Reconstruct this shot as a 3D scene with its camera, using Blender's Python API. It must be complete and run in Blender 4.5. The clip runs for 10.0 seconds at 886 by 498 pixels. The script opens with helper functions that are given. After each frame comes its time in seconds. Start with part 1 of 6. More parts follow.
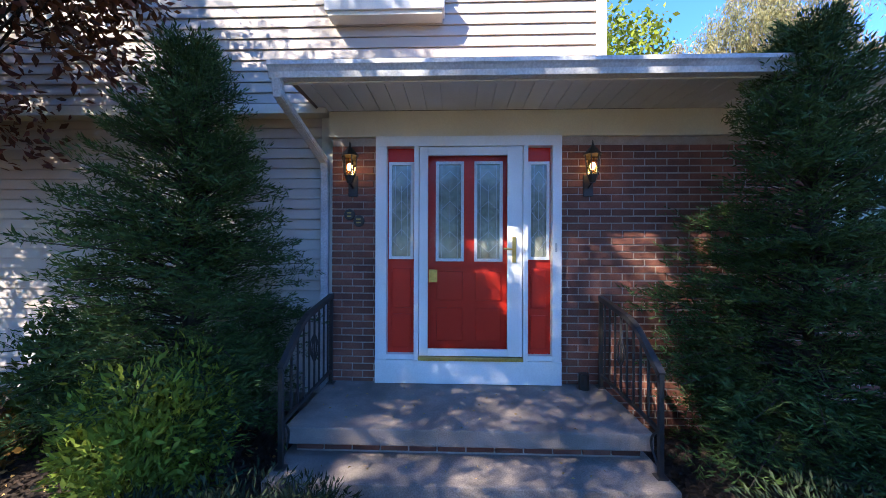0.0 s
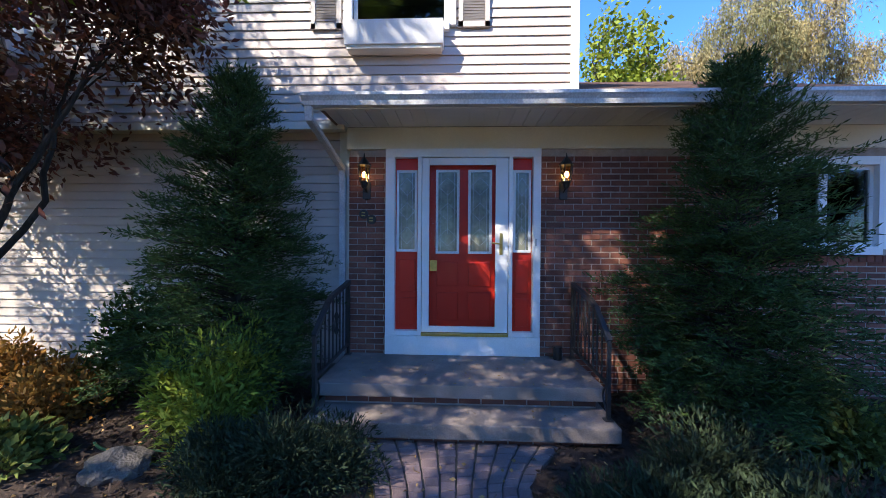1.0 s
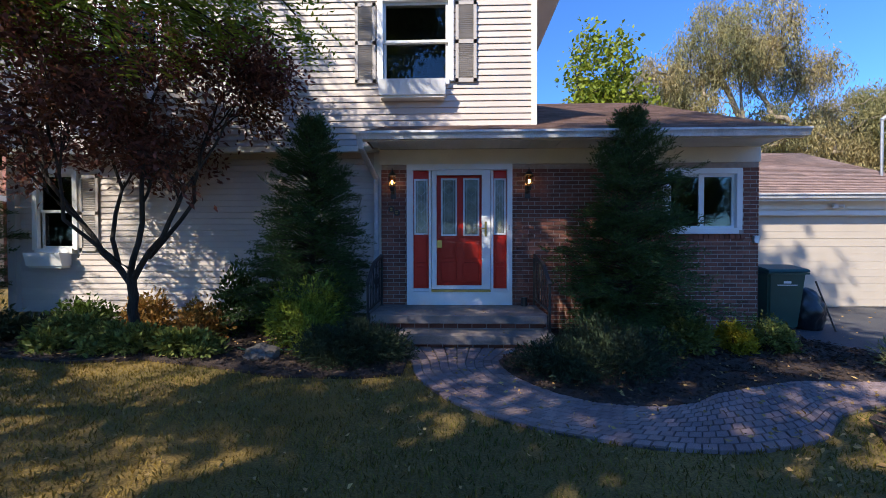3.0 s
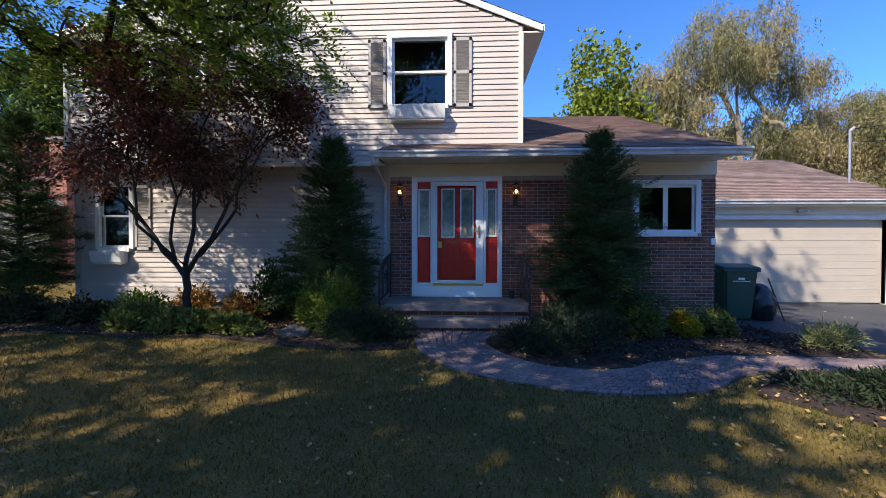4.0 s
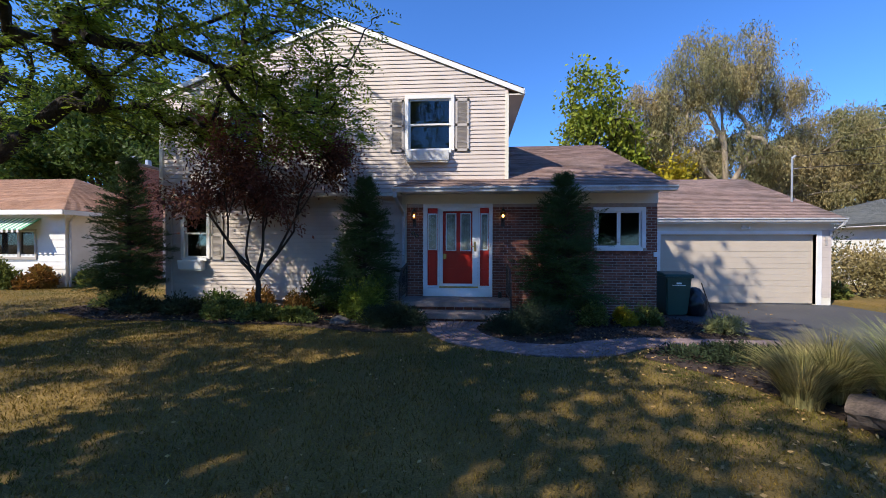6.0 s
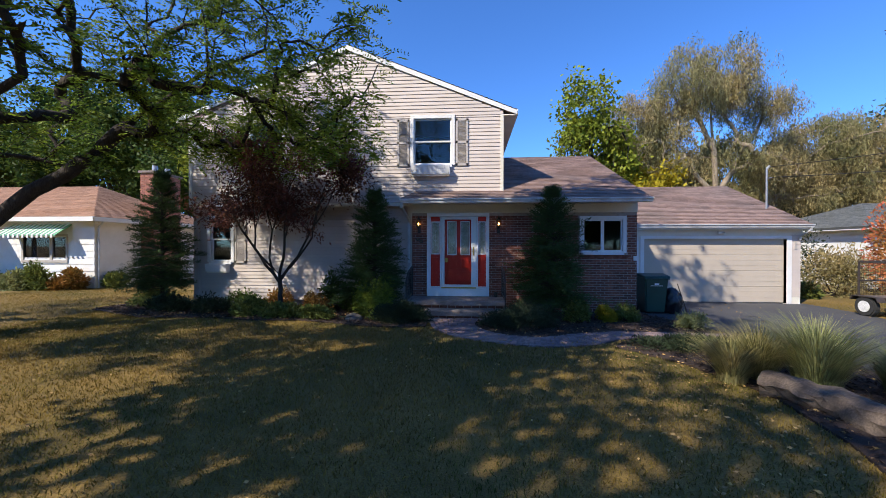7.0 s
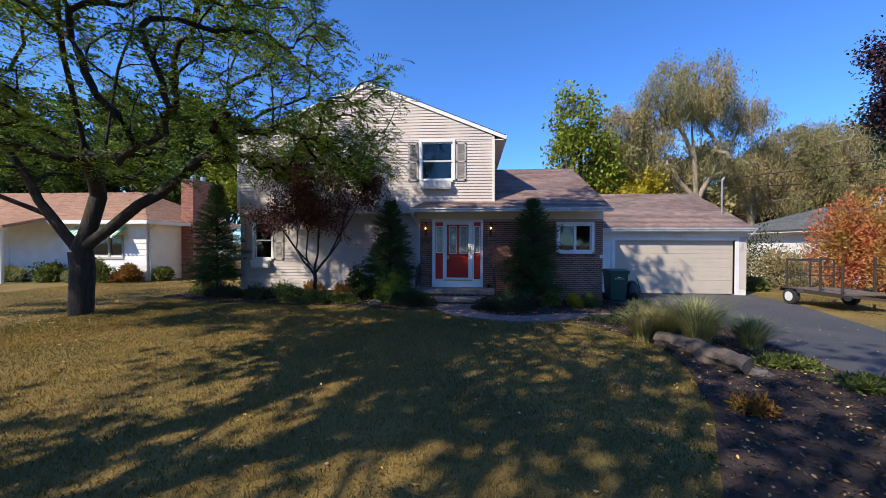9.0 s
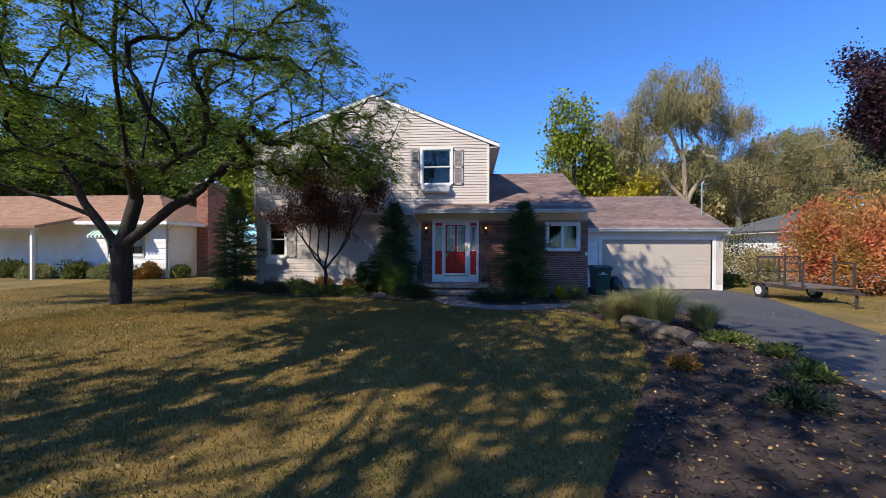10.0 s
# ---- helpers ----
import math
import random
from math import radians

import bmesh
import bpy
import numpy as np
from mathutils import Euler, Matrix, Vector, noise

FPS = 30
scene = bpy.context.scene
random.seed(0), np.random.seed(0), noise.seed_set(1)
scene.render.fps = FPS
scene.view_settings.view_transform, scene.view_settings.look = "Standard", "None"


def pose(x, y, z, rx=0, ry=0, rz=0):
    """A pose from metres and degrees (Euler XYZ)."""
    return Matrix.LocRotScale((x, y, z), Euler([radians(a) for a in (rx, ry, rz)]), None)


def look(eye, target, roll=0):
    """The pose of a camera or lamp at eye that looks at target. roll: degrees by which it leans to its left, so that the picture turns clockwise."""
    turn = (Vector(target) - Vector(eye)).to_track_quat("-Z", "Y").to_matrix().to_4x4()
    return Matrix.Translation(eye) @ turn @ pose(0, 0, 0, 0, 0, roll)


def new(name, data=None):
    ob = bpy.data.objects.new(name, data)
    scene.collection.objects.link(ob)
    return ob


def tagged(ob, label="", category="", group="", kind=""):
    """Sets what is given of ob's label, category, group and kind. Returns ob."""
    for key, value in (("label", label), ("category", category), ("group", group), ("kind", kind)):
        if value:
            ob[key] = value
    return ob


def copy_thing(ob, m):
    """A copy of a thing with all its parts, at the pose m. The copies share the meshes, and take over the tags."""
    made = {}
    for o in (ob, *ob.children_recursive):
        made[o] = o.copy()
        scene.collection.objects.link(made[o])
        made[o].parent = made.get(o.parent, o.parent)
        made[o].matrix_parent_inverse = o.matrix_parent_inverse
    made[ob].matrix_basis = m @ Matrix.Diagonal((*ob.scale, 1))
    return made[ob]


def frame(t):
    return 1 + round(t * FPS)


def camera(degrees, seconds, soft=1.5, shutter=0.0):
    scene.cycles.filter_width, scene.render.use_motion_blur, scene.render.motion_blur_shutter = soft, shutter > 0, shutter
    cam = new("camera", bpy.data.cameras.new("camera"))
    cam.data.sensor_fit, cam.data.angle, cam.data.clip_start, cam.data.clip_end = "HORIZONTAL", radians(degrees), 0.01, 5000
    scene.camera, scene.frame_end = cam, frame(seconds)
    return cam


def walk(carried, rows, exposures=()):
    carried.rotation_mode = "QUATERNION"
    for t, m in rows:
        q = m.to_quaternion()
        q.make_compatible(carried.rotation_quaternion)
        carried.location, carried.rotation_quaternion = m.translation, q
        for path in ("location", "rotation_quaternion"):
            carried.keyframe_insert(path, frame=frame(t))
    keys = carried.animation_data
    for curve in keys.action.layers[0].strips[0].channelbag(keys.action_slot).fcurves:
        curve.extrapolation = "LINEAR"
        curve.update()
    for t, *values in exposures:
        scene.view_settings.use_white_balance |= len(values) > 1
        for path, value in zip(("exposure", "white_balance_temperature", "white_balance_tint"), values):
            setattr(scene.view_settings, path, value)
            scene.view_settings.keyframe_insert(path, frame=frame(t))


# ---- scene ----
cam = camera(100.0, 10.0, soft=0.85)
PATH = [
    (0, (-0.081, -0.789, 1.735), (-0.15, 1.209, 1.74), 0.2),
    (0.5, (-0.009, -1.111, 1.727), (-0.105, 0.886, 1.72), 0.4),
    (1, (-0.019, -1.481, 1.725), (-0.099, 0.517, 1.703), 0.4),
    (1.5, (-0.15, -1.923, 1.601), (-0.174, 0.077, 1.598), -0.0),
    (2, (-0.124, -2.411, 1.518), (-0.163, -0.411, 1.509), 0.1),
    (2.5, (-0.082, -2.922, 1.49), (-0.137, -0.923, 1.465), 0.0),
    (4, (0.127, -4.478, 1.507), (0.027, -2.481, 1.479), 0.1),
    (4.5, (0.256, -4.998, 1.54), (0.122, -3.003, 1.517), 0.2),
    (5, (0.233, -5.523, 1.591), (0.11, -3.526, 1.573), 0.1),
    (6.5, (0.386, -7.18, 1.832), (0.233, -5.186, 1.814), 0.2),
    (7, (0.389, -7.689, 1.873), (0.24, -5.694, 1.859), 0.1),
    (7.5, (0.383, -8.256, 1.924), (0.236, -6.262, 1.903), 0.2),
    (8, (0.427, -8.855, 1.976), (0.279, -6.861, 1.952), 0.2),
    (8.5, (0.441, -9.472, 2.007), (0.296, -7.478, 1.976), -0.1),
    (9, (0.552, -10.052, 1.952), (0.392, -8.058, 1.926), 0.2),
    (9.5, (0.684, -10.698, 1.881), (0.509, -8.706, 1.862), 0.2),
    (10, (0.711, -11.243, 1.819), (0.547, -9.25, 1.804), 0.2),
]
walk(cam, [(t, look(eye, target, roll)) for t, eye, target, roll in PATH], [(0.0, 2.12), (1.0, 1.7), (2.5, 1.25), (5.0, 0.9), (7.5, 0.8), (10.0, 0.78)])

# ---- world and sun ----
SUN_FROM = Vector((-1.0, -1.0, 1.33)).normalized()
world = bpy.data.worlds.new("world")
scene.world = world
world.use_nodes = True
wn = world.node_tree
sky = wn.nodes.new("ShaderNodeTexSky")
sky.sky_type = "NISHITA"
sky.sun_disc = False
sky.sun_elevation = math.asin(SUN_FROM.z)
sky.sun_rotation = math.atan2(SUN_FROM.x, SUN_FROM.y)
sky.air_density, sky.dust_density, sky.ozone_density = 1.0, 0.0, 3.0
tint = wn.nodes.new("ShaderNodeMix")
tint.data_type, tint.blend_type = "RGBA", "MULTIPLY"
tint.inputs[0].default_value, tint.inputs[7].default_value = 1.0, (0.56, 1.0, 1.64, 1)
wn.links.new(sky.outputs[0], tint.inputs[6])
wn.links.new(tint.outputs[2], wn.nodes["Background"].inputs[0])
wn.nodes["Background"].inputs[1].default_value = 0.088
sun = new("sun", bpy.data.lights.new("sun", "SUN"))
sun.data.energy, sun.data.angle, sun.data.color = 4.1, radians(0.55), (1.0, 0.91, 0.78)
sun.matrix_world = look(SUN_FROM * 60, (0, 0, 0))


# ---- materials ----
def mat(name, c1, c2=None, rough=0.8, scale=6.0, fine=60.0, bump=0.15, metal=0.0, amount=1.0, spec=0.5, c3=None, stain=1.2,
        per_object=0.0, per_island=0.0, stretch=(1, 1, 1), trans=0.0, dist=0.004):
    """A surface with variation at two scales, a slow stain and a fine relief."""
    m = bpy.data.materials.new(name)
    m.use_nodes = True
    nt = m.node_tree
    b = nt.nodes["Principled BSDF"]
    b.inputs["Roughness"].default_value, b.inputs["Metallic"].default_value = rough, metal
    b.inputs["Specular IOR Level"].default_value = spec
    co = nt.nodes.new("ShaderNodeTexCoord")
    geo = nt.nodes.new("ShaderNodeNewGeometry")
    mp = nt.nodes.new("ShaderNodeMapping")
    mp.inputs["Scale"].default_value = stretch
    nt.links.new(geo.outputs["Position"], mp.inputs[0])

    def noise_node(sc, detail=4.0):
        n = nt.nodes.new("ShaderNodeTexNoise")
        n.inputs["Scale"].default_value, n.inputs["Detail"].default_value = sc, detail
        nt.links.new(mp.outputs[0], n.inputs["Vector"])
        return n

    def ramp(src, lo, hi):
        r = nt.nodes.new("ShaderNodeMapRange")
        r.inputs[1].default_value, r.inputs[2].default_value = lo, hi
        nt.links.new(src, r.inputs[0])
        return r.outputs[0]

    def mixed(fac, a, bb):
        x = nt.nodes.new("ShaderNodeMix")
        x.data_type = "RGBA"
        nt.links.new(fac, x.inputs[0])
        for sock, v in ((x.inputs[6], a), (x.inputs[7], bb)):
            if isinstance(v, tuple):
                sock.default_value = (*v, 1)
            else:
                nt.links.new(v, sock)
        return x.outputs[2]

    c2 = c2 or tuple(min(1, v * 0.8) for v in c1)
    n1, n2 = noise_node(scale), noise_node(fine, 6)
    col = mixed(ramp(n1.outputs[0], 0.32, 0.68), c1, c2)
    if c3:
        col = mixed(ramp(noise_node(stain, 3).outputs[0], 0.45, 0.7), col, c3)
    f = nt.nodes.new("ShaderNodeMapRange")
    f.inputs[1].default_value, f.inputs[2].default_value = 0.25, 0.75
    f.inputs[3].default_value, f.inputs[4].default_value = 1 - 0.25 * amount, 1 + 0.25 * amount
    nt.links.new(n2.outputs[0], f.inputs[0])
    val = f.outputs[0]
    for src, k in ((("obj", per_object), ("isl", per_island))):
        if k:
            info = nt.nodes.new("ShaderNodeObjectInfo") if src == "obj" else geo
            r = nt.nodes.new("ShaderNodeMapRange")
            r.inputs[3].default_value, r.inputs[4].default_value = 1 - k, 1 + k
            nt.links.new(info.outputs["Random" if src == "obj" else "Random Per Island"], r.inputs[0])
            mu = nt.nodes.new("ShaderNodeMath")
            mu.operation = "MULTIPLY"
            nt.links.new(val, mu.inputs[0]), nt.links.new(r.outputs[0], mu.inputs[1])
            val = mu.outputs[0]
    sc = nt.nodes.new("ShaderNodeVectorMath")
    sc.operation = "SCALE"
    nt.links.new(col, sc.inputs[0]), nt.links.new(val, sc.inputs["Scale"])
    nt.links.new(sc.outputs[0], b.inputs["Base Color"])
    if bump:
        bp = nt.nodes.new("ShaderNodeBump")
        bp.inputs["Strength"].default_value, bp.inputs["Distance"].default_value = bump, dist
        nt.links.new(n2.outputs[0], bp.inputs["Height"])
        nt.links.new(bp.outputs[0], b.inputs["Normal"])
    if trans:
        tl = nt.nodes.new("ShaderNodeBsdfTranslucent")
        ms = nt.nodes.new("ShaderNodeMixShader")
        ms.inputs[0].default_value = trans
        nt.links.new(sc.outputs[0], tl.inputs[0])
        nt.links.new(b.outputs[0], ms.inputs[1]), nt.links.new(tl.outputs[0], ms.inputs[2])
        nt.links.new(ms.outputs[0], nt.nodes["Material Output"].inputs[0])
    return m


def glass_mat(name, tint=(0.8, 0.85, 0.85), ior=1.5):
    m = bpy.data.materials.new(name)
    m.use_nodes = True
    nt = m.node_tree
    tr, gl, fr, ms = (nt.nodes.new(k) for k in ("ShaderNodeBsdfTransparent", "ShaderNodeBsdfGlossy", "ShaderNodeFresnel", "ShaderNodeMixShader"))
    tr.inputs[0].default_value = (*tint, 1)
    gl.inputs["Roughness"].default_value = 0.02
    fr.inputs[0].default_value = ior
    nt.links.new(fr.outputs[0], ms.inputs[0]), nt.links.new(tr.outputs[0], ms.inputs[1]), nt.links.new(gl.outputs[0], ms.inputs[2])
    nt.links.new(ms.outputs[0], nt.nodes["Material Output"].inputs[0])
    return m


def glow_mat(name, colour, strength):
    m = bpy.data.materials.new(name)
    m.use_nodes = True
    b = m.node_tree.nodes["Principled BSDF"]
    b.inputs["Emission Color"].default_value, b.inputs["Emission Strength"].default_value = (*colour, 1), strength
    return m


M = dict(
    siding=mat("cream_vinyl_siding", (0.58, 0.505, 0.455), (0.54, 0.47, 0.42), 0.6, 2.0, 90, 0.05, c3=(0.51, 0.44, 0.39), per_object=0.03, amount=0.2),
    white=mat("white_paint", (0.80, 0.80, 0.80), (0.74, 0.74, 0.73), 0.45, 3.0, 80, 0.04, c3=(0.70, 0.69, 0.66), amount=0.25),
    trim=mat("warm_white_trim", (0.76, 0.72, 0.62), (0.70, 0.66, 0.56), 0.5, 3.0, 80, 0.04, c3=(0.66, 0.61, 0.50), amount=0.25),
    shutter=mat("grey_beige_shutter", (0.46, 0.42, 0.39), (0.42, 0.38, 0.35), 0.6, 4.0, 80, 0.05, amount=0.3),
    brick=mat("dark_red_brick", (0.20, 0.070, 0.046), (0.13, 0.046, 0.034), 0.85, 9.0, 120, 0.5, c3=(0.25, 0.095, 0.06), stain=3.0, per_object=0.3),
    bricks=mat("dark_red_brick_joined", (0.20, 0.070, 0.046), (0.13, 0.046, 0.034), 0.85, 9.0, 120, 0.5, c3=(0.25, 0.095, 0.06), stain=3.0, per_island=0.3),
    mortar=mat("light_mortar", (0.42, 0.34, 0.29), (0.31, 0.25, 0.21), 0.95, 12.0, 150, 0.5),
    red=mat("red_door_paint", (0.64, 0.030, 0.014), (0.57, 0.024, 0.012), 0.4, 2.0, 60, 0.05, amount=0.2, spec=0.3),
    brass=mat("brass", (0.55, 0.40, 0.12), (0.42, 0.30, 0.10), 0.35, 20, 80, 0.05, metal=0.9),
    iron=mat("black_wrought_iron", (0.018, 0.018, 0.02), (0.035, 0.03, 0.028), 0.45, 15, 120, 0.2),
    concrete=mat("weathered_concrete", (0.28, 0.225, 0.195), (0.19, 0.155, 0.135), 0.9, 6.0, 130, 0.9, c3=(0.15, 0.125, 0.11), stain=2.2, amount=1.4),
    roof=mat("brown_asphalt_shingle", (0.27, 0.185, 0.155), (0.20, 0.135, 0.115), 0.95, 4.0, 180, 0.6, c3=(0.17, 0.125, 0.11), stain=0.6, per_island=0.22, amount=1.5),
    roof_n=mat("tan_asphalt_shingle", (0.40, 0.235, 0.15), (0.33, 0.19, 0.12), 0.95, 4.0, 180, 0.6, per_island=0.16, amount=1.5),
    roof_g=mat("grey_asphalt_shingle", (0.16, 0.17, 0.17), (0.12, 0.13, 0.13), 0.95, 4.0, 180, 0.6, per_island=0.2, amount=1.5),
    gutter=mat("grey_white_gutter", (0.62, 0.62, 0.62), (0.52, 0.52, 0.52), 0.4, 3.0, 60, 0.04, c3=(0.42, 0.42, 0.43), stain=4.0),
    garage=mat("beige_garage_door", (0.50, 0.43, 0.35), (0.46, 0.395, 0.32), 0.5, 2.0, 70, 0.06, amount=0.25),
    foundation=mat("foundation_block", (0.22, 0.20, 0.18), (0.16, 0.15, 0.14), 0.95, 5, 90, 0.5),
    # near-black colour gives the indoor panels and slabs the darkness of unlit rooms
    dark=mat("unlit_interior_dark", (0.05, 0.045, 0.04), (0.035, 0.03, 0.03), 0.9, 2, 40, 0.0),
    lawn=mat("dry_lawn", (0.15, 0.098, 0.020), (0.23, 0.145, 0.036), 0.95, 0.9, 70, 0.8, c3=(0.095, 0.075, 0.018), stain=0.35, amount=2.0, dist=0.02),
    blade=mat("grass_blade", (0.17, 0.12, 0.024), (0.27, 0.18, 0.042), 0.8, 1.0, 60, 0.0, c3=(0.085, 0.10, 0.02), stain=0.4, per_island=0.45, spec=0.18, trans=0.25),
    mulch=mat("dark_mulch", (0.035, 0.022, 0.017), (0.055, 0.034, 0.024), 0.95, 14, 110, 1.0, amount=2.0, dist=0.02),
    chip=mat("mulch_chips", (0.032, 0.02, 0.015), (0.065, 0.04, 0.028), 0.95, 9, 90, 0.3, per_island=0.6),
    litter=mat("fallen_leaves", (0.30, 0.17, 0.06), (0.42, 0.28, 0.10), 0.8, 9, 60, 0.0, per_island=0.4),
    paver=mat("mauve_concrete_paver", (0.22, 0.155, 0.15), (0.165, 0.12, 0.12), 0.9, 4, 150, 0.6, c3=(0.26, 0.19, 0.17), stain=1.8, per_object=0.16, amount=1.3),
    pavers=mat("mauve_concrete_paver_joined", (0.22, 0.155, 0.15), (0.165, 0.12, 0.12), 0.9, 4, 150, 0.6, c3=(0.26, 0.19, 0.17), stain=1.8, per_island=0.16, amount=1.3),
    sand=mat("joint_sand", (0.10, 0.085, 0.07), (0.07, 0.06, 0.05), 0.95, 9, 90, 0.5),
    asphalt=mat("blacktop", (0.055, 0.055, 0.06), (0.045, 0.045, 0.05), 0.75, 1.2, 220, 0.6, c3=(0.07, 0.068, 0.068), stain=0.5, amount=1.4),
    bark=mat("grey_brown_bark", (0.048, 0.038, 0.030), (0.025, 0.019, 0.016), 0.95, 12, 50, 1.0, stretch=(1, 1, 0.25), amount=1.6, dist=0.03),
    bark_l=mat("pale_bark", (0.32, 0.26, 0.18), (0.22, 0.17, 0.12), 0.95, 8, 40, 0.8, stretch=(1, 1, 0.3), dist=0.03),
    log=mat("weathered_log", (0.14, 0.105, 0.08), (0.07, 0.052, 0.04), 0.95, 8, 60, 0.9, stretch=(0.3, 1, 1), amount=1.6),
    fir=mat("fir_needles", (0.044, 0.084, 0.028), (0.074, 0.118, 0.034), 0.6, 5, 40, 0.0, per_island=0.4, spec=0.18, trans=0.25),
    # sunlight on the fir's lower sprays is put into this bright yellow-green
    fir_sunlit=mat("sunlit_yellow_green_sprays", (0.22, 0.27, 0.035), (0.14, 0.19, 0.028), 0.6, 5, 40, 0.0, per_island=0.4, spec=0.18, trans=0.2),
    maple=mat("dark_purple_leaves", (0.10, 0.040, 0.038), (0.17, 0.062, 0.046), 0.5, 5, 40, 0.0, c3=(0.15, 0.060, 0.022), stain=1.6, per_island=0.5, spec=0.3, trans=0.4),
    purple=mat("deep_purple_leaves", (0.030, 0.013, 0.018), (0.048, 0.020, 0.022), 0.6, 1.0, 20, 0.0, per_island=0.4, spec=0.18, trans=0.12),
    locust=mat("locust_leaves", (0.115, 0.195, 0.020), (0.20, 0.25, 0.030), 0.5, 1.5, 40, 0.0, per_island=0.5, spec=0.25, trans=0.42),
    green=mat("broad_green_leaves", (0.050, 0.085, 0.016), (0.075, 0.11, 0.02), 0.6, 1.0, 20, 0.0, per_island=0.5, spec=0.18, trans=0.3),
    yellowgreen=mat("yellow_green_leaves", (0.18, 0.23, 0.025), (0.24, 0.26, 0.03), 0.6, 0.8, 20, 0.0, per_island=0.4, spec=0.18, trans=0.35),
    willow=mat("tan_willow_leaves", (0.37, 0.29, 0.14), (0.29, 0.26, 0.12), 0.6, 0.5, 20, 0.0, c3=(0.19, 0.19, 0.08), stain=0.25, per_island=0.45, spec=0.18, trans=0.3),
    conifer=mat("blue_green_needles", (0.045, 0.075, 0.04), (0.065, 0.095, 0.05), 0.6, 1.0, 20, 0.0, per_island=0.4, spec=0.18, trans=0.2),
    redbush=mat("red_orange_leaves", (0.52, 0.13, 0.08), (0.48, 0.22, 0.07), 0.6, 1.0, 20, 0.0, c3=(0.33, 0.27, 0.06), stain=0.7, per_island=0.35, spec=0.18, trans=0.3),
    shrub=mat("shrub_leaves", (0.18, 0.20, 0.05), (0.11, 0.14, 0.035), 0.6, 4, 40, 0.0, per_island=0.5, spec=0.18, trans=0.25),
    juniper=mat("grey_green_juniper", (0.036, 0.052, 0.026), (0.022, 0.036, 0.018), 0.7, 5, 40, 0.0, per_island=0.5, spec=0.18, trans=0.1),
    gold=mat("golden_foliage", (0.40, 0.30, 0.02), (0.28, 0.25, 0.02), 0.6, 4, 40, 0.0, per_island=0.35, spec=0.18, trans=0.25),
    rust=mat("rust_orange_foliage", (0.30, 0.13, 0.03), (0.20, 0.13, 0.03), 0.6, 4, 40, 0.0, per_island=0.45, spec=0.18, trans=0.25),
    straw=mat("straw_grass", (0.38, 0.31, 0.14), (0.26, 0.25, 0.09), 0.7, 3, 40, 0.0, per_island=0.4, spec=0.18, trans=0.3),
    plume=mat("green_plume_grass", (0.20, 0.23, 0.09), (0.30, 0.29, 0.13), 0.7, 3, 40, 0.0, per_island=0.4, spec=0.18, trans=0.3),
    bin=mat("dark_green_plastic", (0.012, 0.060, 0.045), (0.010, 0.048, 0.036), 0.45, 3, 90, 0.1),
    bag=mat("black_plastic_bag", (0.012, 0.012, 0.014), (0.02, 0.02, 0.022), 0.3, 10, 40, 0.3),
    stone=mat("grey_boulder", (0.15, 0.13, 0.115), (0.095, 0.083, 0.075), 0.95, 6, 60, 0.9, amount=1.5, dist=0.02),
    tyre=mat("black_rubber", (0.02, 0.02, 0.02), (0.03, 0.03, 0.03), 0.85, 9, 70, 0.2),
    steel=mat("dark_painted_steel", (0.03, 0.028, 0.026), (0.06, 0.04, 0.03), 0.55, 12, 80, 0.2),
    rim=mat("white_wheel_rim", (0.7, 0.7, 0.7), (0.6, 0.6, 0.6), 0.4, 8, 60, 0.05),
    galv=mat("galvanised_metal", (0.45, 0.46, 0.47), (0.36, 0.37, 0.38), 0.45, 8, 60, 0.05, metal=0.6),
    awning=mat("green_awning", (0.20, 0.46, 0.28), (0.17, 0.42, 0.25), 0.5, 3, 60, 0.03, amount=0.2),
    hose=mat("green_hose", (0.02, 0.12, 0.06), None, 0.5, 9, 60, 0.0),
    glass=glass_mat("window_glass", (0.55, 0.60, 0.60), 1.65),
    lead_glass=mat("textured_leaded_glass", (0.17, 0.165, 0.11), (0.30, 0.31, 0.26), 0.10, 7.0, 26, 0.5, spec=1.0, amount=1.2, c3=(0.10, 0.11, 0.09), stain=5.0),
    lamp_glass=glass_mat("amber_lantern_glass", (0.95, 0.75, 0.45), 1.4),
    bulb=glow_mat("warm_bulb", (1.0, 0.66, 0.30), 6.0),
    wire=mat("black_cable", (0.02, 0.02, 0.02), None, 0.6, 9, 60, 0.0),
)

# ---- building helpers ----
BASE = {}
rng = np.random.default_rng(7)


def base_of(ob):
    return BASE.get(ob.name, Vector((0, 0, 0)))


def thing(name, at, label, category, group="", kind=""):
    ob = new(name)
    ob.location = at
    ob.empty_display_size = 0.2
    BASE[ob.name] = Vector(at)
    return tagged(ob, label, category, group, kind)


def finish(name, me, material, parent=None, label="", smooth=False):
    ob = new(name, me)
    if material is not None:
        me.materials.append(material)
    if smooth:
        me.polygons.foreach_set("use_smooth", [True] * len(me.polygons))
    if parent is not None:
        me.transform(Matrix.Translation(-base_of(parent)))
        ob.parent = parent
        BASE[ob.name] = base_of(parent)
    if label:
        ob["label"] = label
    return ob


def part(name, bm, material, parent=None, label="", smooth=False):
    """Links a bmesh, built in the place's own metres, as one mesh object."""
    me = bpy.data.meshes.new(name)
    bm.to_mesh(me)
    bm.free()
    return finish(name, me, material, parent, label, smooth)


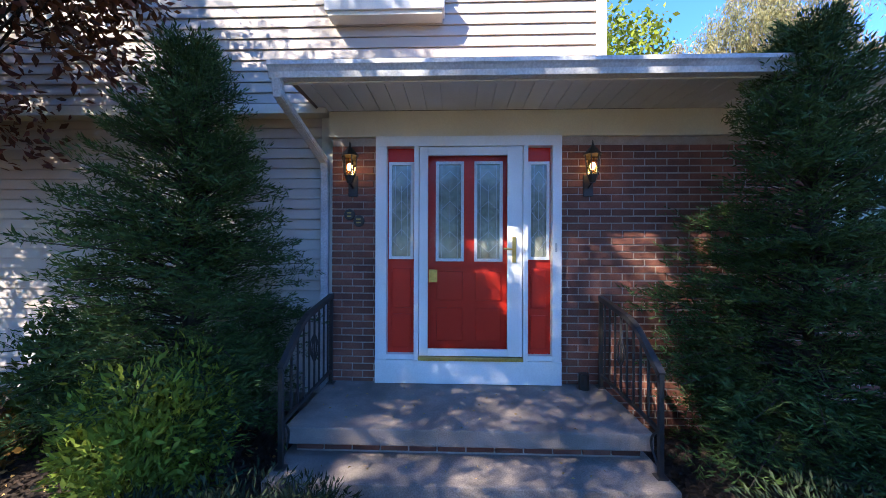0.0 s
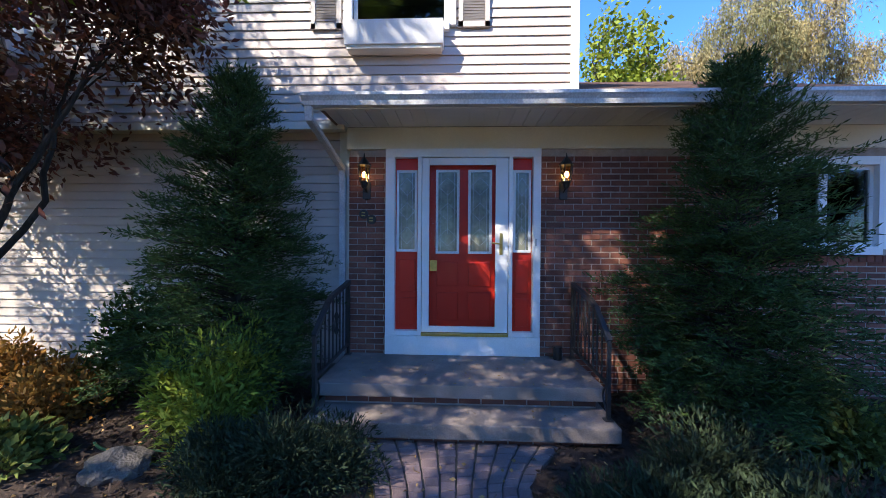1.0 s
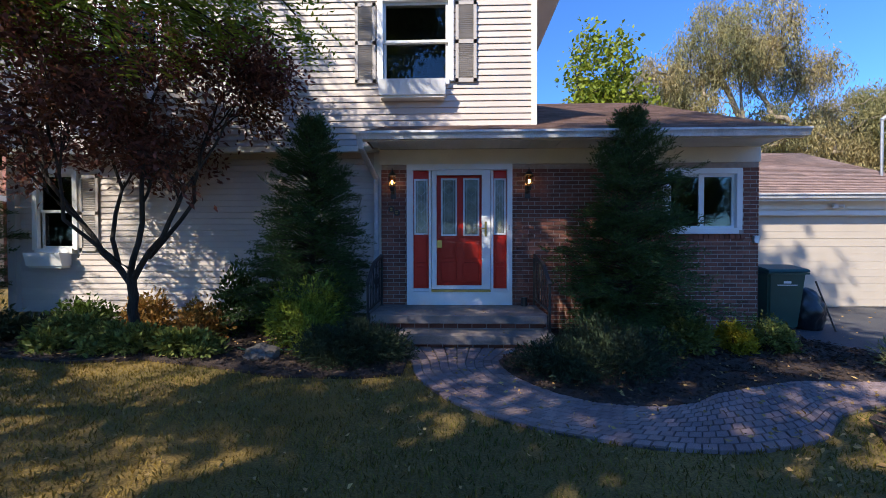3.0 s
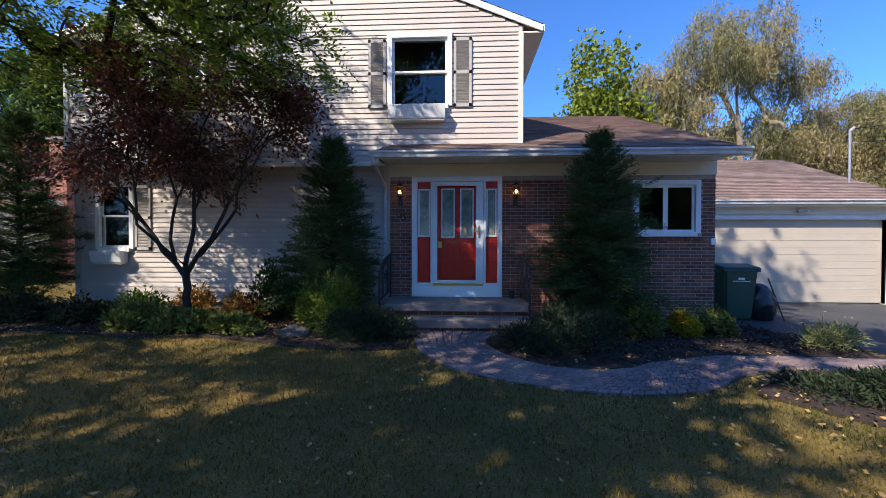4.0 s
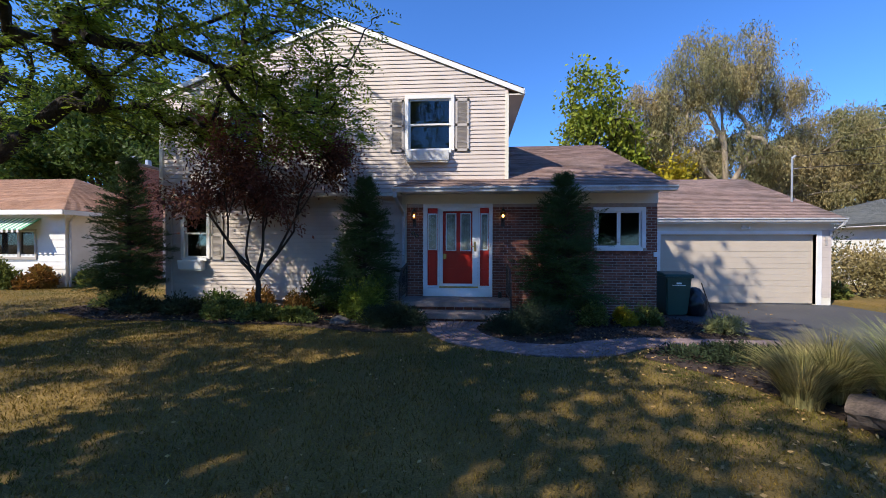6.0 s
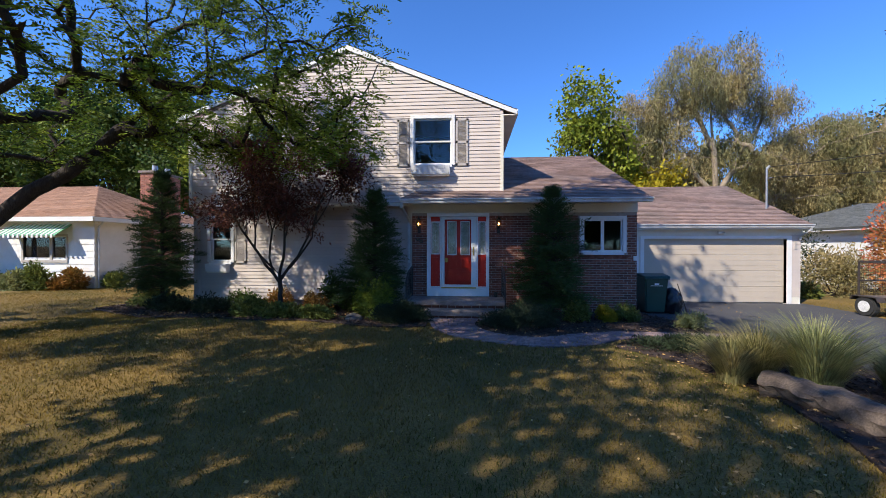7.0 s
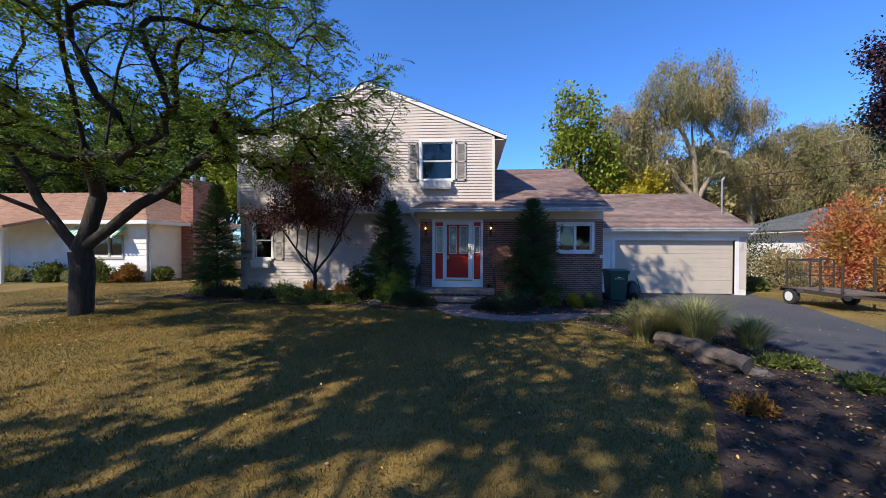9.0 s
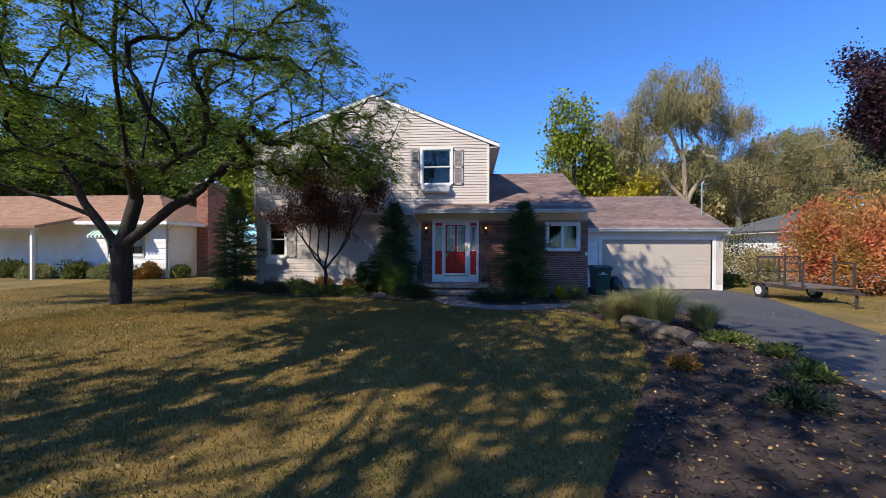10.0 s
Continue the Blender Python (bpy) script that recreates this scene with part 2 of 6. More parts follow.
def box(bm, x0, x1, y0, y1, z0, z1, turn=None):
    m = Matrix.Translation(((x0 + x1) / 2, (y0 + y1) / 2, (z0 + z1) / 2)) @ (turn or Matrix()) @ Matrix.Diagonal((abs(x1 - x0), abs(y1 - y0), abs(z1 - z0), 1))
    return bmesh.ops.create_cube(bm, size=1, matrix=m)["verts"]


def boxes(*rows, bevel=0.0):
    bm = bmesh.new()
    for r in rows:
        box(bm, *r)
    if bevel:
        bmesh.ops.bevel(bm, geom=bm.edges[:], offset=bevel, segments=2, affect="EDGES", profile=0.6)
    return bm


def bar(bm, a, b, w, d=None, sides=4):
    """A straight bar from a to b, w thick."""
    a, b = Vector(a), Vector(b)
    v = b - a
    q = v.to_track_quat("Z", "Y").to_matrix().to_4x4()
    m = Matrix.Translation((a + b) / 2) @ q @ (pose(0, 0, 0, 0, 0, 45) if sides == 4 else Matrix())
    k = 0.7071 if sides == 4 else 0.5
    bmesh.ops.create_cone(bm, cap_ends=True, segments=sides, radius1=w * k, radius2=(d or w) * k, depth=v.length, matrix=m)


def prism(points, axis, a, b):
    """A flat outline pushed from a to b along an axis; points give the two other coordinates in order."""
    bm = bmesh.new()
    at = {"x": lambda p, v: (v, p[0], p[1]), "y": lambda p, v: (p[0], v, p[1]), "z": lambda p, v: (p[0], p[1], v)}[axis]
    lo, hi = ([bm.verts.new(at(p, v)) for p in points] for v in (a, b))
    n = len(points)
    bm.faces.new(lo), bm.faces.new(hi)
    for i in range(n):
        bm.faces.new((lo[i], lo[(i + 1) % n], hi[(i + 1) % n], hi[i]))
    bmesh.ops.recalc_face_normals(bm, faces=bm.faces[:])
    return bm


def wall_cells(x0, x1, z0, z1, holes):
    """The rectangles of a wall round its openings (x0, x1, z0, z1)."""
    xs = sorted({x0, x1, *(h[0] for h in holes), *(h[1] for h in holes)})
    zs = sorted({z0, z1, *(h[2] for h in holes), *(h[3] for h in holes)})
    out = []
    for i in range(len(xs) - 1):
        for j in range(len(zs) - 1):
            cx, cz = (xs[i] + xs[i + 1]) / 2, (zs[j] + zs[j + 1]) / 2
            if x0 < cx < x1 and z0 < cz < z1 and not any(h[0] < cx < h[1] and h[2] < cz < h[3] for h in holes):
                out.append((xs[i], xs[i + 1], zs[j], zs[j + 1]))
    return out


def quad_mesh(name, v):
    """A mesh of separate quads from an array (n, 4, 3)."""
    n = len(v)
    me = bpy.data.meshes.new(name)
    me.vertices.add(n * 4), me.loops.add(n * 4), me.polygons.add(n)
    me.vertices.foreach_set("co", np.ascontiguousarray(v, dtype=np.float32).ravel())
    me.loops.foreach_set("vertex_index", np.arange(n * 4, dtype=np.int32))
    me.polygons.foreach_set("loop_start", np.arange(0, n * 4, 4, dtype=np.int32))
    me.update(calc_edges=True)
    return me


def unit(a):
    return a / np.maximum(np.linalg.norm(a, axis=-1, keepdims=True), 1e-9)


def leaves(c, d, length, width, fold=0.25):
    """Diamond leaves at c that point along d, with a fold along the rib."""
    n = len(c)
    d = unit(d)
    s = unit(np.cross(d, rng.normal(size=(n, 3))))
    u = np.cross(s, d)
    length, width = (np.broadcast_to(np.asarray(k, float), (n,))[:, None] for k in (length, width))
    mid = c + d * length * 0.45 + u * width * fold
    return np.stack([c, mid + s * width / 2, c + d * length, mid - s * width / 2], 1)


class Skeleton:
    def __init__(self):
        self.v, self.f, self.tips = [], [], []

    def tube(self, pts, radii, sides=6):
        start = len(self.v)
        n = len(pts)
        for i, (p, r) in enumerate(zip(pts, radii)):
            t = (pts[min(i + 1, n - 1)] - pts[max(i - 1, 0)]).normalized()
            a = t.orthogonal().normalized()
            b = t.cross(a)
            for k in range(sides):
                w = 2 * math.pi * k / sides
                self.v.append(p + (a * math.cos(w) + b * math.sin(w)) * r)
        for i in range(n - 1):
            for k in range(sides):
                a0, a1 = start + i * sides + k, start + i * sides + (k + 1) % sides
                self.f.append((a0, a1, a1 + sides, a0 + sides))

    def grow(self, p, d, length, r, level, spread=40, lift=0.15, wander=0.25, kids=3, shrink=0.68, droop=0.0, keep=1):
        """A limb with its side limbs; the thinnest ones leave tips for the leaves."""
        rnd = random.uniform
        n = 5
        pts, radii, p, d = [p.copy()], [r], p.copy(), d.normalized()
        for i in range(n):
            d = (d + Vector((rnd(-1, 1), rnd(-1, 1), rnd(-0.6, 0.6))) * wander * 0.5 + Vector((0, 0, lift - droop * i / n))).normalized()
            p = p + d * length / n
            pts.append(p.copy())
            radii.append(r * (1 - 0.55 * (i + 1) / n))
        self.tube(pts, radii, 8 if level > 2 else (6 if level > 1 else 4))
        if level <= keep:
            for i in range(1, n + 1):
                self.tips.append((pts[i], (pts[i] - pts[i - 1]).normalized()))
        if level > 0:
            for k in range(kids + 1):
                i = n if k == 0 else random.randint(2, n)
                base_d = (pts[i] - pts[i - 1]).normalized()
                axis = base_d.orthogonal()
                axis.rotate(Matrix.Rotation(rnd(0, 2 * math.pi), 3, base_d))
                dd = base_d.copy()
                dd.rotate(Matrix.Rotation(radians(spread * rnd(0.35, 1.15) * (0.5 if k == 0 else 1)), 3, axis))
                self.grow(pts[i], dd, length * shrink * rnd(0.75, 1.2), radii[i] * 0.72, level - 1, spread, lift, wander, kids, shrink, droop, keep)

    def mesh(self, name):
        me = bpy.data.meshes.new(name)
        me.from_pydata([tuple(v) for v in self.v], [], self.f)
        return me

    def tip_arrays(self):
        return np.array([tuple(t[0]) for t in self.tips]), np.array([tuple(t[1]) for t in self.tips])


def gz(x):
    """The ground falls slightly towards the driveway."""
    return 0.06 - 0.008 * max(-30.0, min(30.0, x))


# ---- ground ----
def ground_sheet():
    xs = sorted({*np.linspace(-30, 30, 41).round(3), -900.0, -300.0, -120.0, -60.0, 60.0, 120.0, 300.0, 900.0})
    ys = sorted({*np.linspace(-30, 30, 41).round(3), -900.0, -300.0, -120.0, -60.0, 60.0, 120.0, 300.0, 900.0})
    v = [(x, y, gz(x)) for y in ys for x in xs]
    n = len(xs)
    f = [(j * n + i, j * n + i + 1, (j + 1) * n + i + 1, (j + 1) * n + i) for j in range(len(ys) - 1) for i in range(n - 1)]
    me = bpy.data.meshes.new("ground")
    me.from_pydata(v, [], f)
    return tagged(finish("ground", me, M["lawn"]), "dry yellow-green lawn reaching to the horizon", "lawn", kind="structure")


def sheet(name, outline, lift, material, label, category, thick=0.12):
    """A flat bed or pavement with the given outline, that follows the fall of the ground."""
    bm = bmesh.new()
    top = [bm.verts.new((x, y, gz(x) + lift)) for x, y in outline]
    low = [bm.verts.new((x, y, gz(x) - thick)) for x, y in outline]
    bm.faces.new(top)
    n = len(outline)
    for i in range(n):
        bm.faces.new((top[i], low[i], low[(i + 1) % n], top[(i + 1) % n]))
    bmesh.ops.recalc_face_normals(bm, faces=bm.faces[:])
    return tagged(part(name, bm, material), label, category, kind="structure")


ground = ground_sheet()
DRIVE = [(4.96, 5.6), (5.1, 2.7), (5.75, 1.1), (6.4, -0.4), (6.35, -3.0), (6.05, -5.0), (5.4, -7.0), (4.6, -9.5), (3.5, -14.0), (7.4, -14.0), (8.2, -7.5), (9.3, -2.8), (10.5, 0.8), (11.5, 3.6), (11.5, 5.6)]
driveway = sheet("driveway", DRIVE, 0.012, M["asphalt"], "dark blacktop driveway running up to the garage", "driveway")
road = sheet("road", [(-60, -22), (60, -22), (60, -14), (-60, -14)], 0.008, M["asphalt"], "plain blacktop street in front of the lawn", "road")
LEFT_BED = [(-9.6, 3.6), (-9.8, 1.6), (-7.6, 0.75), (-5.8, 0.95), (-4.6, 0.72), (-3.8, 0.9), (-2.7, 0.65), (-1.96, 0.42), (-1.1, 0.42), (-0.62, 0.55), (-0.62, 1.1), (-0.9, 1.7), (-1.3, 1.75), (-1.3, 2.9), (-7.8, 2.9)]
RIGHT_BED = [(1.28, 2.74), (1.28, 1.75), (0.86, 1.6), (0.48, 1.04), (0.57, 0.55), (0.85, 0.15), (1.18, -0.1), (1.55, -0.17), (2.1, -0.08), (2.45, 0.15), (2.85, 0.3), (3.5, 0.52), (4.5, 0.55), (5.5, 0.55), (5.72, 1.1), (5.1, 2.65), (4.88, 2.74)]
ISLAND = [(3.0, -0.75), (3.35, -0.3), (3.9, -0.02), (4.4, -0.04), (5.3, -0.02), (6.1, -0.2), (6.36, -0.9), (6.3, -3.0), (6.0, -5.0), (5.35, -7.0), (4.6, -9.2), (2.6, -9.6), (1.5, -8.8), (2.4, -7.2), (3.3, -5.6), (3.9, -4.0), (4.1, -2.8), (3.7, -1.6)]
bed_left = sheet("flower_bed", LEFT_BED, 0.035, M["mulch"], "dark mulched flower bed along the siding", "flower bed")
bed_right = sheet("flower_bed", RIGHT_BED, 0.035, M["mulch"], "dark mulched flower bed before the brick wall", "flower bed")
bed_island = sheet("flower_bed", ISLAND, 0.03, M["mulch"], "dark mulched bed between lawn and driveway", "flower bed")

# ---- house ----
XL, XR, UY, LY, BY = -7.85, 1.28, 2.65, 2.90, 2.75
EAVE_Z, SPLIT_Z, BACK = 5.50, 3.10, 11.2
AX = -3.10
SLOPE = 0.41
W_UP = (-1.21, -0.15, 4.16, 5.43)
W_UP2 = (-5.95, -4.98, 4.16, 5.43)
W_LOW = (-7.36, -6.72, 1.42, 2.72)
house = thing("house", (-1.5, 6.0, 0), "cream-sided two-storey house with brick entrance wing and brown shingle roofs", "house")


def solid_wall(name, x0, x1, z0, z1, y0, y1, holes, material, label=""):
    bm = bmesh.new()
    for a, b, c, d in wall_cells(x0, x1, z0, z1, holes):
        box(bm, a, b, y0, y1, c, d)
    bmesh.ops.remove_doubles(bm, verts=bm.verts[:], dist=0.0005)
    return part(name, bm, material, house, label)


upper_wall = solid_wall("wall", XL, XR, SPLIT_Z, EAVE_Z, UY + 0.012, UY + 0.16, [W_UP, W_UP2], M["siding"], "cream vinyl siding of the upper storey")
lower_wall = solid_wall("wall", XL + 0.05, -1.27, 0.30, SPLIT_Z, LY + 0.012, LY + 0.16, [W_LOW], M["siding"], "cream vinyl siding of the ground floor")
TOP_Z = EAVE_Z + (AX - XL) * SLOPE
RISE_R = EAVE_Z + 0.12
gable = part("wall", prism([(XL, EAVE_Z), (XR, EAVE_Z), (XR, RISE_R), (AX, TOP_Z)], "y", UY + 0.012, UY + 0.16), M["siding"], house, "cream vinyl siding of the gable")
for q in ((XL, XL + 0.15, UY + 0.16, BACK, 0.3, EAVE_Z), (XR - 0.15, XR, UY + 0.16, BACK, 0.3, EAVE_Z), (XL, XR, BACK, BACK + 0.15, 0.3, EAVE_Z)):
    part("wall", boxes(q), M["siding"], house)
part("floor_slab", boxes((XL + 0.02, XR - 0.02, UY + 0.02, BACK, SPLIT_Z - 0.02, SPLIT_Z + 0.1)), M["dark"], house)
part("soffit", boxes((XL, -1.30, UY, LY + 0.02, SPLIT_Z - 0.05, SPLIT_Z - 0.004)), M["trim"], house, "painted underside of the overhang")
part("foundation", boxes((XL + 0.1, -1.3, LY + 0.05, LY + 0.3, -0.3, 0.30)), M["foundation"], house, "dark recessed foundation")


def clapboards(x_of_z, z0, z1, y, parent, holes, step=0.102):
    """Lapped boards, each one running between the openings."""
    n = int(round((z1 - z0) / step))
    for i in range(n):
        a, b = z0 + i * step, min(z0 + (i + 1) * step, z1)
        xa, xb = x_of_z((a + b) / 2)
        if xb - xa < 0.1:
            continue
        cuts = sorted((h[0], h[1]) for h in holes if h[2] < (a + b) / 2 < h[3])
        runs, x = [], xa
        for c, d in cuts:
            runs.append((x, c)), (x := d)
        runs.append((x, xb))
        for r0, r1 in runs:
            if r1 - r0 > 0.02:
                bm = prism([(y - 0.016, a + 0.005), (y + 0.012, a + 0.005), (y + 0.012, b), (y - 0.002, b), (y - 0.016, a + 0.018)], "x", r0, r1)
                part("clapboard", bm, M["siding"], parent)


def gable_x(z):
    if z < EAVE_Z:
        return XL + 0.09, XR - 0.09
    k, t = (z - EAVE_Z) / SLOPE, max(0.0, (z - RISE_R) / (TOP_Z - RISE_R))
    return XL + 0.02 + k, XR - 0.02 + (AX - XR) * t


def hole(w, m=0.09):
    return (w[0] - m, w[1] + m, w[2] - m, w[3] + m)


clapboards(gable_x, SPLIT_Z, EAVE_Z, UY, upper_wall, [hole(W_UP), hole(W_UP2)])
clapboards(gable_x, EAVE_Z, TOP_Z, UY, gable, [])
clapboards(lambda z: (XL + 0.14, -1.42), 0.30, SPLIT_Z - 0.05, LY, lower_wall, [hole(W_LOW)])
for x0, x1, y0, z0, z1 in ((XL, XL + 0.09, UY, SPLIT_Z, EAVE_Z), (XR - 0.09, XR, UY, SPLIT_Z + 0.3, EAVE_Z), (XL + 0.05, XL + 0.14, LY, 0.3, SPLIT_Z - 0.05), (-1.42, -1.27, LY, 0.3, SPLIT_Z - 0.05)):
    part("corner_board", boxes((x0, x1, y0 - 0.03, y0 + 0.011, z0, z1), bevel=0.003), M["trim"], house)
part("band_board", boxes((XL, -1.30, UY - 0.02, UY + 0.011, SPLIT_Z - 0.09, SPLIT_Z - 0.003)), M["trim"], house)


# ---- roofs, laid in courses of shingle tabs ----
def roof_plane(name, p00, p10, p01, p11, material, parent, course=0.14, tab=0.30, thick=0.02):
    """A sloping roof from the eave p00-p10 up to the ridge p01-p11: a slab, with lapped courses of tabs on it."""
    p00, p10, p01, p11 = (Vector(p) for p in (p00, p10, p01, p11))
    up_n = (p10 - p00).cross(p01 - p00).normalized()
    if up_n.z < 0:
        up_n = -up_n
    bm = bmesh.new()
    low, top = [[bm.verts.new(p - up_n * k) for p in (p00, p10, p11, p01)] for k in (0.12, 0.012)]
    bm.faces.new(low), bm.faces.new(top)
    for i in range(4):
        bm.faces.new((low[i], low[(i + 1) % 4], top[(i + 1) % 4], top[i]))
    bmesh.ops.recalc_face_normals(bm, faces=bm.faces[:])
    slab = part(name, bm, material, parent)
    rows = max(1, int((p01 - p00).length / course))
    V, F = [], []
    for j in range(rows):
        v0, v1 = j / rows, min(1.0, (j + 1.06) / rows)
        a0, b0, a1, b1 = p00.lerp(p01, v0), p10.lerp(p11, v0), p00.lerp(p01, v1), p10.lerp(p11, v1)
        n = max(1, int((b0 - a0).length / tab))
        off = random.random()
        edges = [0.0] + [min(1, max(0, (k + off) / n)) for k in range(n)] + [1.0]
        for u0, u1 in zip(edges, edges[1:]):
            if u1 - u0 < 0.002:
                continue
            k = len(V)
            e = up_n * random.uniform(0.0, 0.004)
            q0, q1, q2, q3 = a0.lerp(b0, u0), a0.lerp(b0, u1), a1.lerp(b1, u1), a1.lerp(b1, u0)
            V += [q0 - up_n * 0.012, q1 - up_n * 0.012, q0 + up_n * 0.012 + e, q1 + up_n * 0.012 + e, q2 - up_n * 0.004, q3 - up_n * 0.004]
            F += [(k, k + 1, k + 3, k + 2), (k + 2, k + 3, k + 4, k + 5)]
    me = bpy.data.meshes.new("shingles")
    me.from_pydata([tuple(v) for v in V], [], F)
    ob = finish("shingles", me, material, slab)
    ob["kind"] = "stuff"
    return slab


OV = 0.36
ridge_z = TOP_Z + 0.13
eave_z = ridge_z - (AX - XL + OV) * SLOPE
eave_r = ridge_z - (XR + OV - AX) * SLOPE
roof_plane("roof", (XR + OV, BACK + 0.3, eave_r), (XR + OV, UY - 0.02, eave_r), (AX, BACK + 0.3, ridge_z), (AX, UY - 0.02, ridge_z), M["roof"], house)
roof_plane("roof", (XL - OV, UY - 0.02, eave_z), (XL - OV, BACK + 0.3, eave_z), (AX, UY - 0.02, ridge_z), (AX, BACK + 0.3, ridge_z), M["roof"], house)
for sx in (1, -1):
    ex, eave_z = (XR + OV, eave_r) if sx > 0 else (XL - OV, eave_z)
    part("rake_board", prism([(ex, eave_z - 0.03), (AX, ridge_z - 0.03), (AX, ridge_z - 0.17), (ex, eave_z - 0.15)], "y", UY - 0.05, UY - 0.021), M["white"], house, "white rake board under the gable roof")
    part("eave_box", boxes((min(ex, ex - sx * OV), max(ex, ex - sx * OV), UY - 0.02, BACK + 0.2, eave_z - 0.16, eave_z - 0.13)), M["trim"], house)
    part("fascia", boxes((ex - 0.012 + sx * 0.02, ex + 0.012 + sx * 0.02, UY - 0.03, BACK + 0.2, eave_z - 0.15, eave_z - 0.01)), M["white"], house)

# entrance wing
PX0, PX1, GY, GZ, RY, RZ = -1.46, 4.90, 2.0, 3.13, 6.9, 5.33
PS = (RZ - GZ) / (RY - GY)
zu = GZ + (UY - GY) * PS
roof_plane("roof", (XR, GY, GZ), (PX1, GY, GZ), (XR, RY, RZ), (PX1, RY, RZ), M["roof"], house)
roof_plane("roof", (PX0, GY, GZ), (XR, GY, GZ), (PX0 + 0.35, UY, zu), (XR, UY, zu), M["roof"], house)
roof_plane("roof", (PX0, UY, GZ + 0.01), (PX0, GY, GZ), (PX0 + 0.35, UY, zu), (PX0 + 0.35, UY - 0.01, zu), M["roof"], house, tab=0.4)
roof_plane("roof", (PX1, 11.6, GZ), (XR, 11.6, GZ), (PX1, RY, RZ), (XR, RY, RZ), M["roof"], house)
part("wall", prism([(2.9, 0), (11.0, 0), (11.0, GZ + 0.1), (RY, RZ - 0.14), (2.9, GZ + 0.25)], "x", PX1 - 0.16, PX1 - 0.03), M["siding"], house)
part("wall", boxes((XR, PX1 - 0.2, 10.9, 11.0, 0, 3.1)), M["siding"], house)
part("floor_slab", boxes((-1.2, 4.7, 2.95, 10.8, 0.2, 0.42)), M["dark"], house)

# soffit boards with grooves, frieze
sof = bmesh.new()
n = 42
for i in range(n):
    a = PX0 + 0.06 + (PX1 - PX0 - 0.1) * i / n
    b = PX0 + 0.06 + (PX1 - PX0 - 0.1) * (i + 1) / n
    part("soffit_board", boxes((a + 0.004, b - 0.004, GY + 0.02, BY - 0.022, 3.06, 3.075)), M["white"], house)
box(sof, PX0 + 0.06, PX1 - 0.04, GY + 0.02, BY + 0.02, 3.077, 3.095)
part("soffit", sof, M["white"], house, "white grooved soffit under the entrance eave")
part("frieze_board", boxes((-1.30, PX1 - 0.01, BY - 0.02, BY + 0.06, 2.812, 3.058), bevel=0.003), M["trim"], house, "warm white frieze board over the bricks")
part("fascia", boxes((PX0, PX1, GY - 0.012, GY + 0.02, 2.995, 3.11)), M["white"], house)


def gutter(x0, x1, y, z, parent):
    prof = [(0.0, 0.0), (0.0, -0.11), (-0.075, -0.11), (-0.085, -0.07), (-0.10, -0.045), (-0.115, -0.03), (-0.115, 0.0), (-0.105, 0.0), (-0.105, -0.02), (-0.01, -0.10), (-0.01, 0.0)]
    return part("gutter", prism([(y + a, z + b) for a, b in prof], "x", x0, x1), M["gutter"], parent, "grey-white metal gutter")


gutter(PX0 - 0.01, PX1 + 0.01, GY - 0.013, 3.115, house)


def pipe(name, pts, w, d, material, parent, label=""):
    bm = bmesh.new()
    for a, b in zip(pts, pts[1:]):
        a, b = Vector(a), Vector(b)
        v = b - a
        q = v.to_track_quat("Z", "Y").to_matrix().to_4x4()
        bmesh.ops.create_cube(bm, size=1, matrix=Matrix.Translation((a + b) / 2) @ q @ Matrix.Diagonal((w, d, v.length + 0.04, 1)))
    bmesh.ops.bevel(bm, geom=bm.edges[:], offset=0.008, segments=2, affect="EDGES")
    return part(name, bm, material, parent, label)


pipe("downspout", [(-1.42, 1.94, 3.02), (-1.42, 1.97, 2.90), (-1.37, 2.80, 2.60), (-1.37, 2.83, 2.50), (-1.37, 2.83, 0.35), (-1.37, 2.68, 0.22)], 0.075, 0.055, M["gutter"], house, "white metal downspout bending back to the wall")


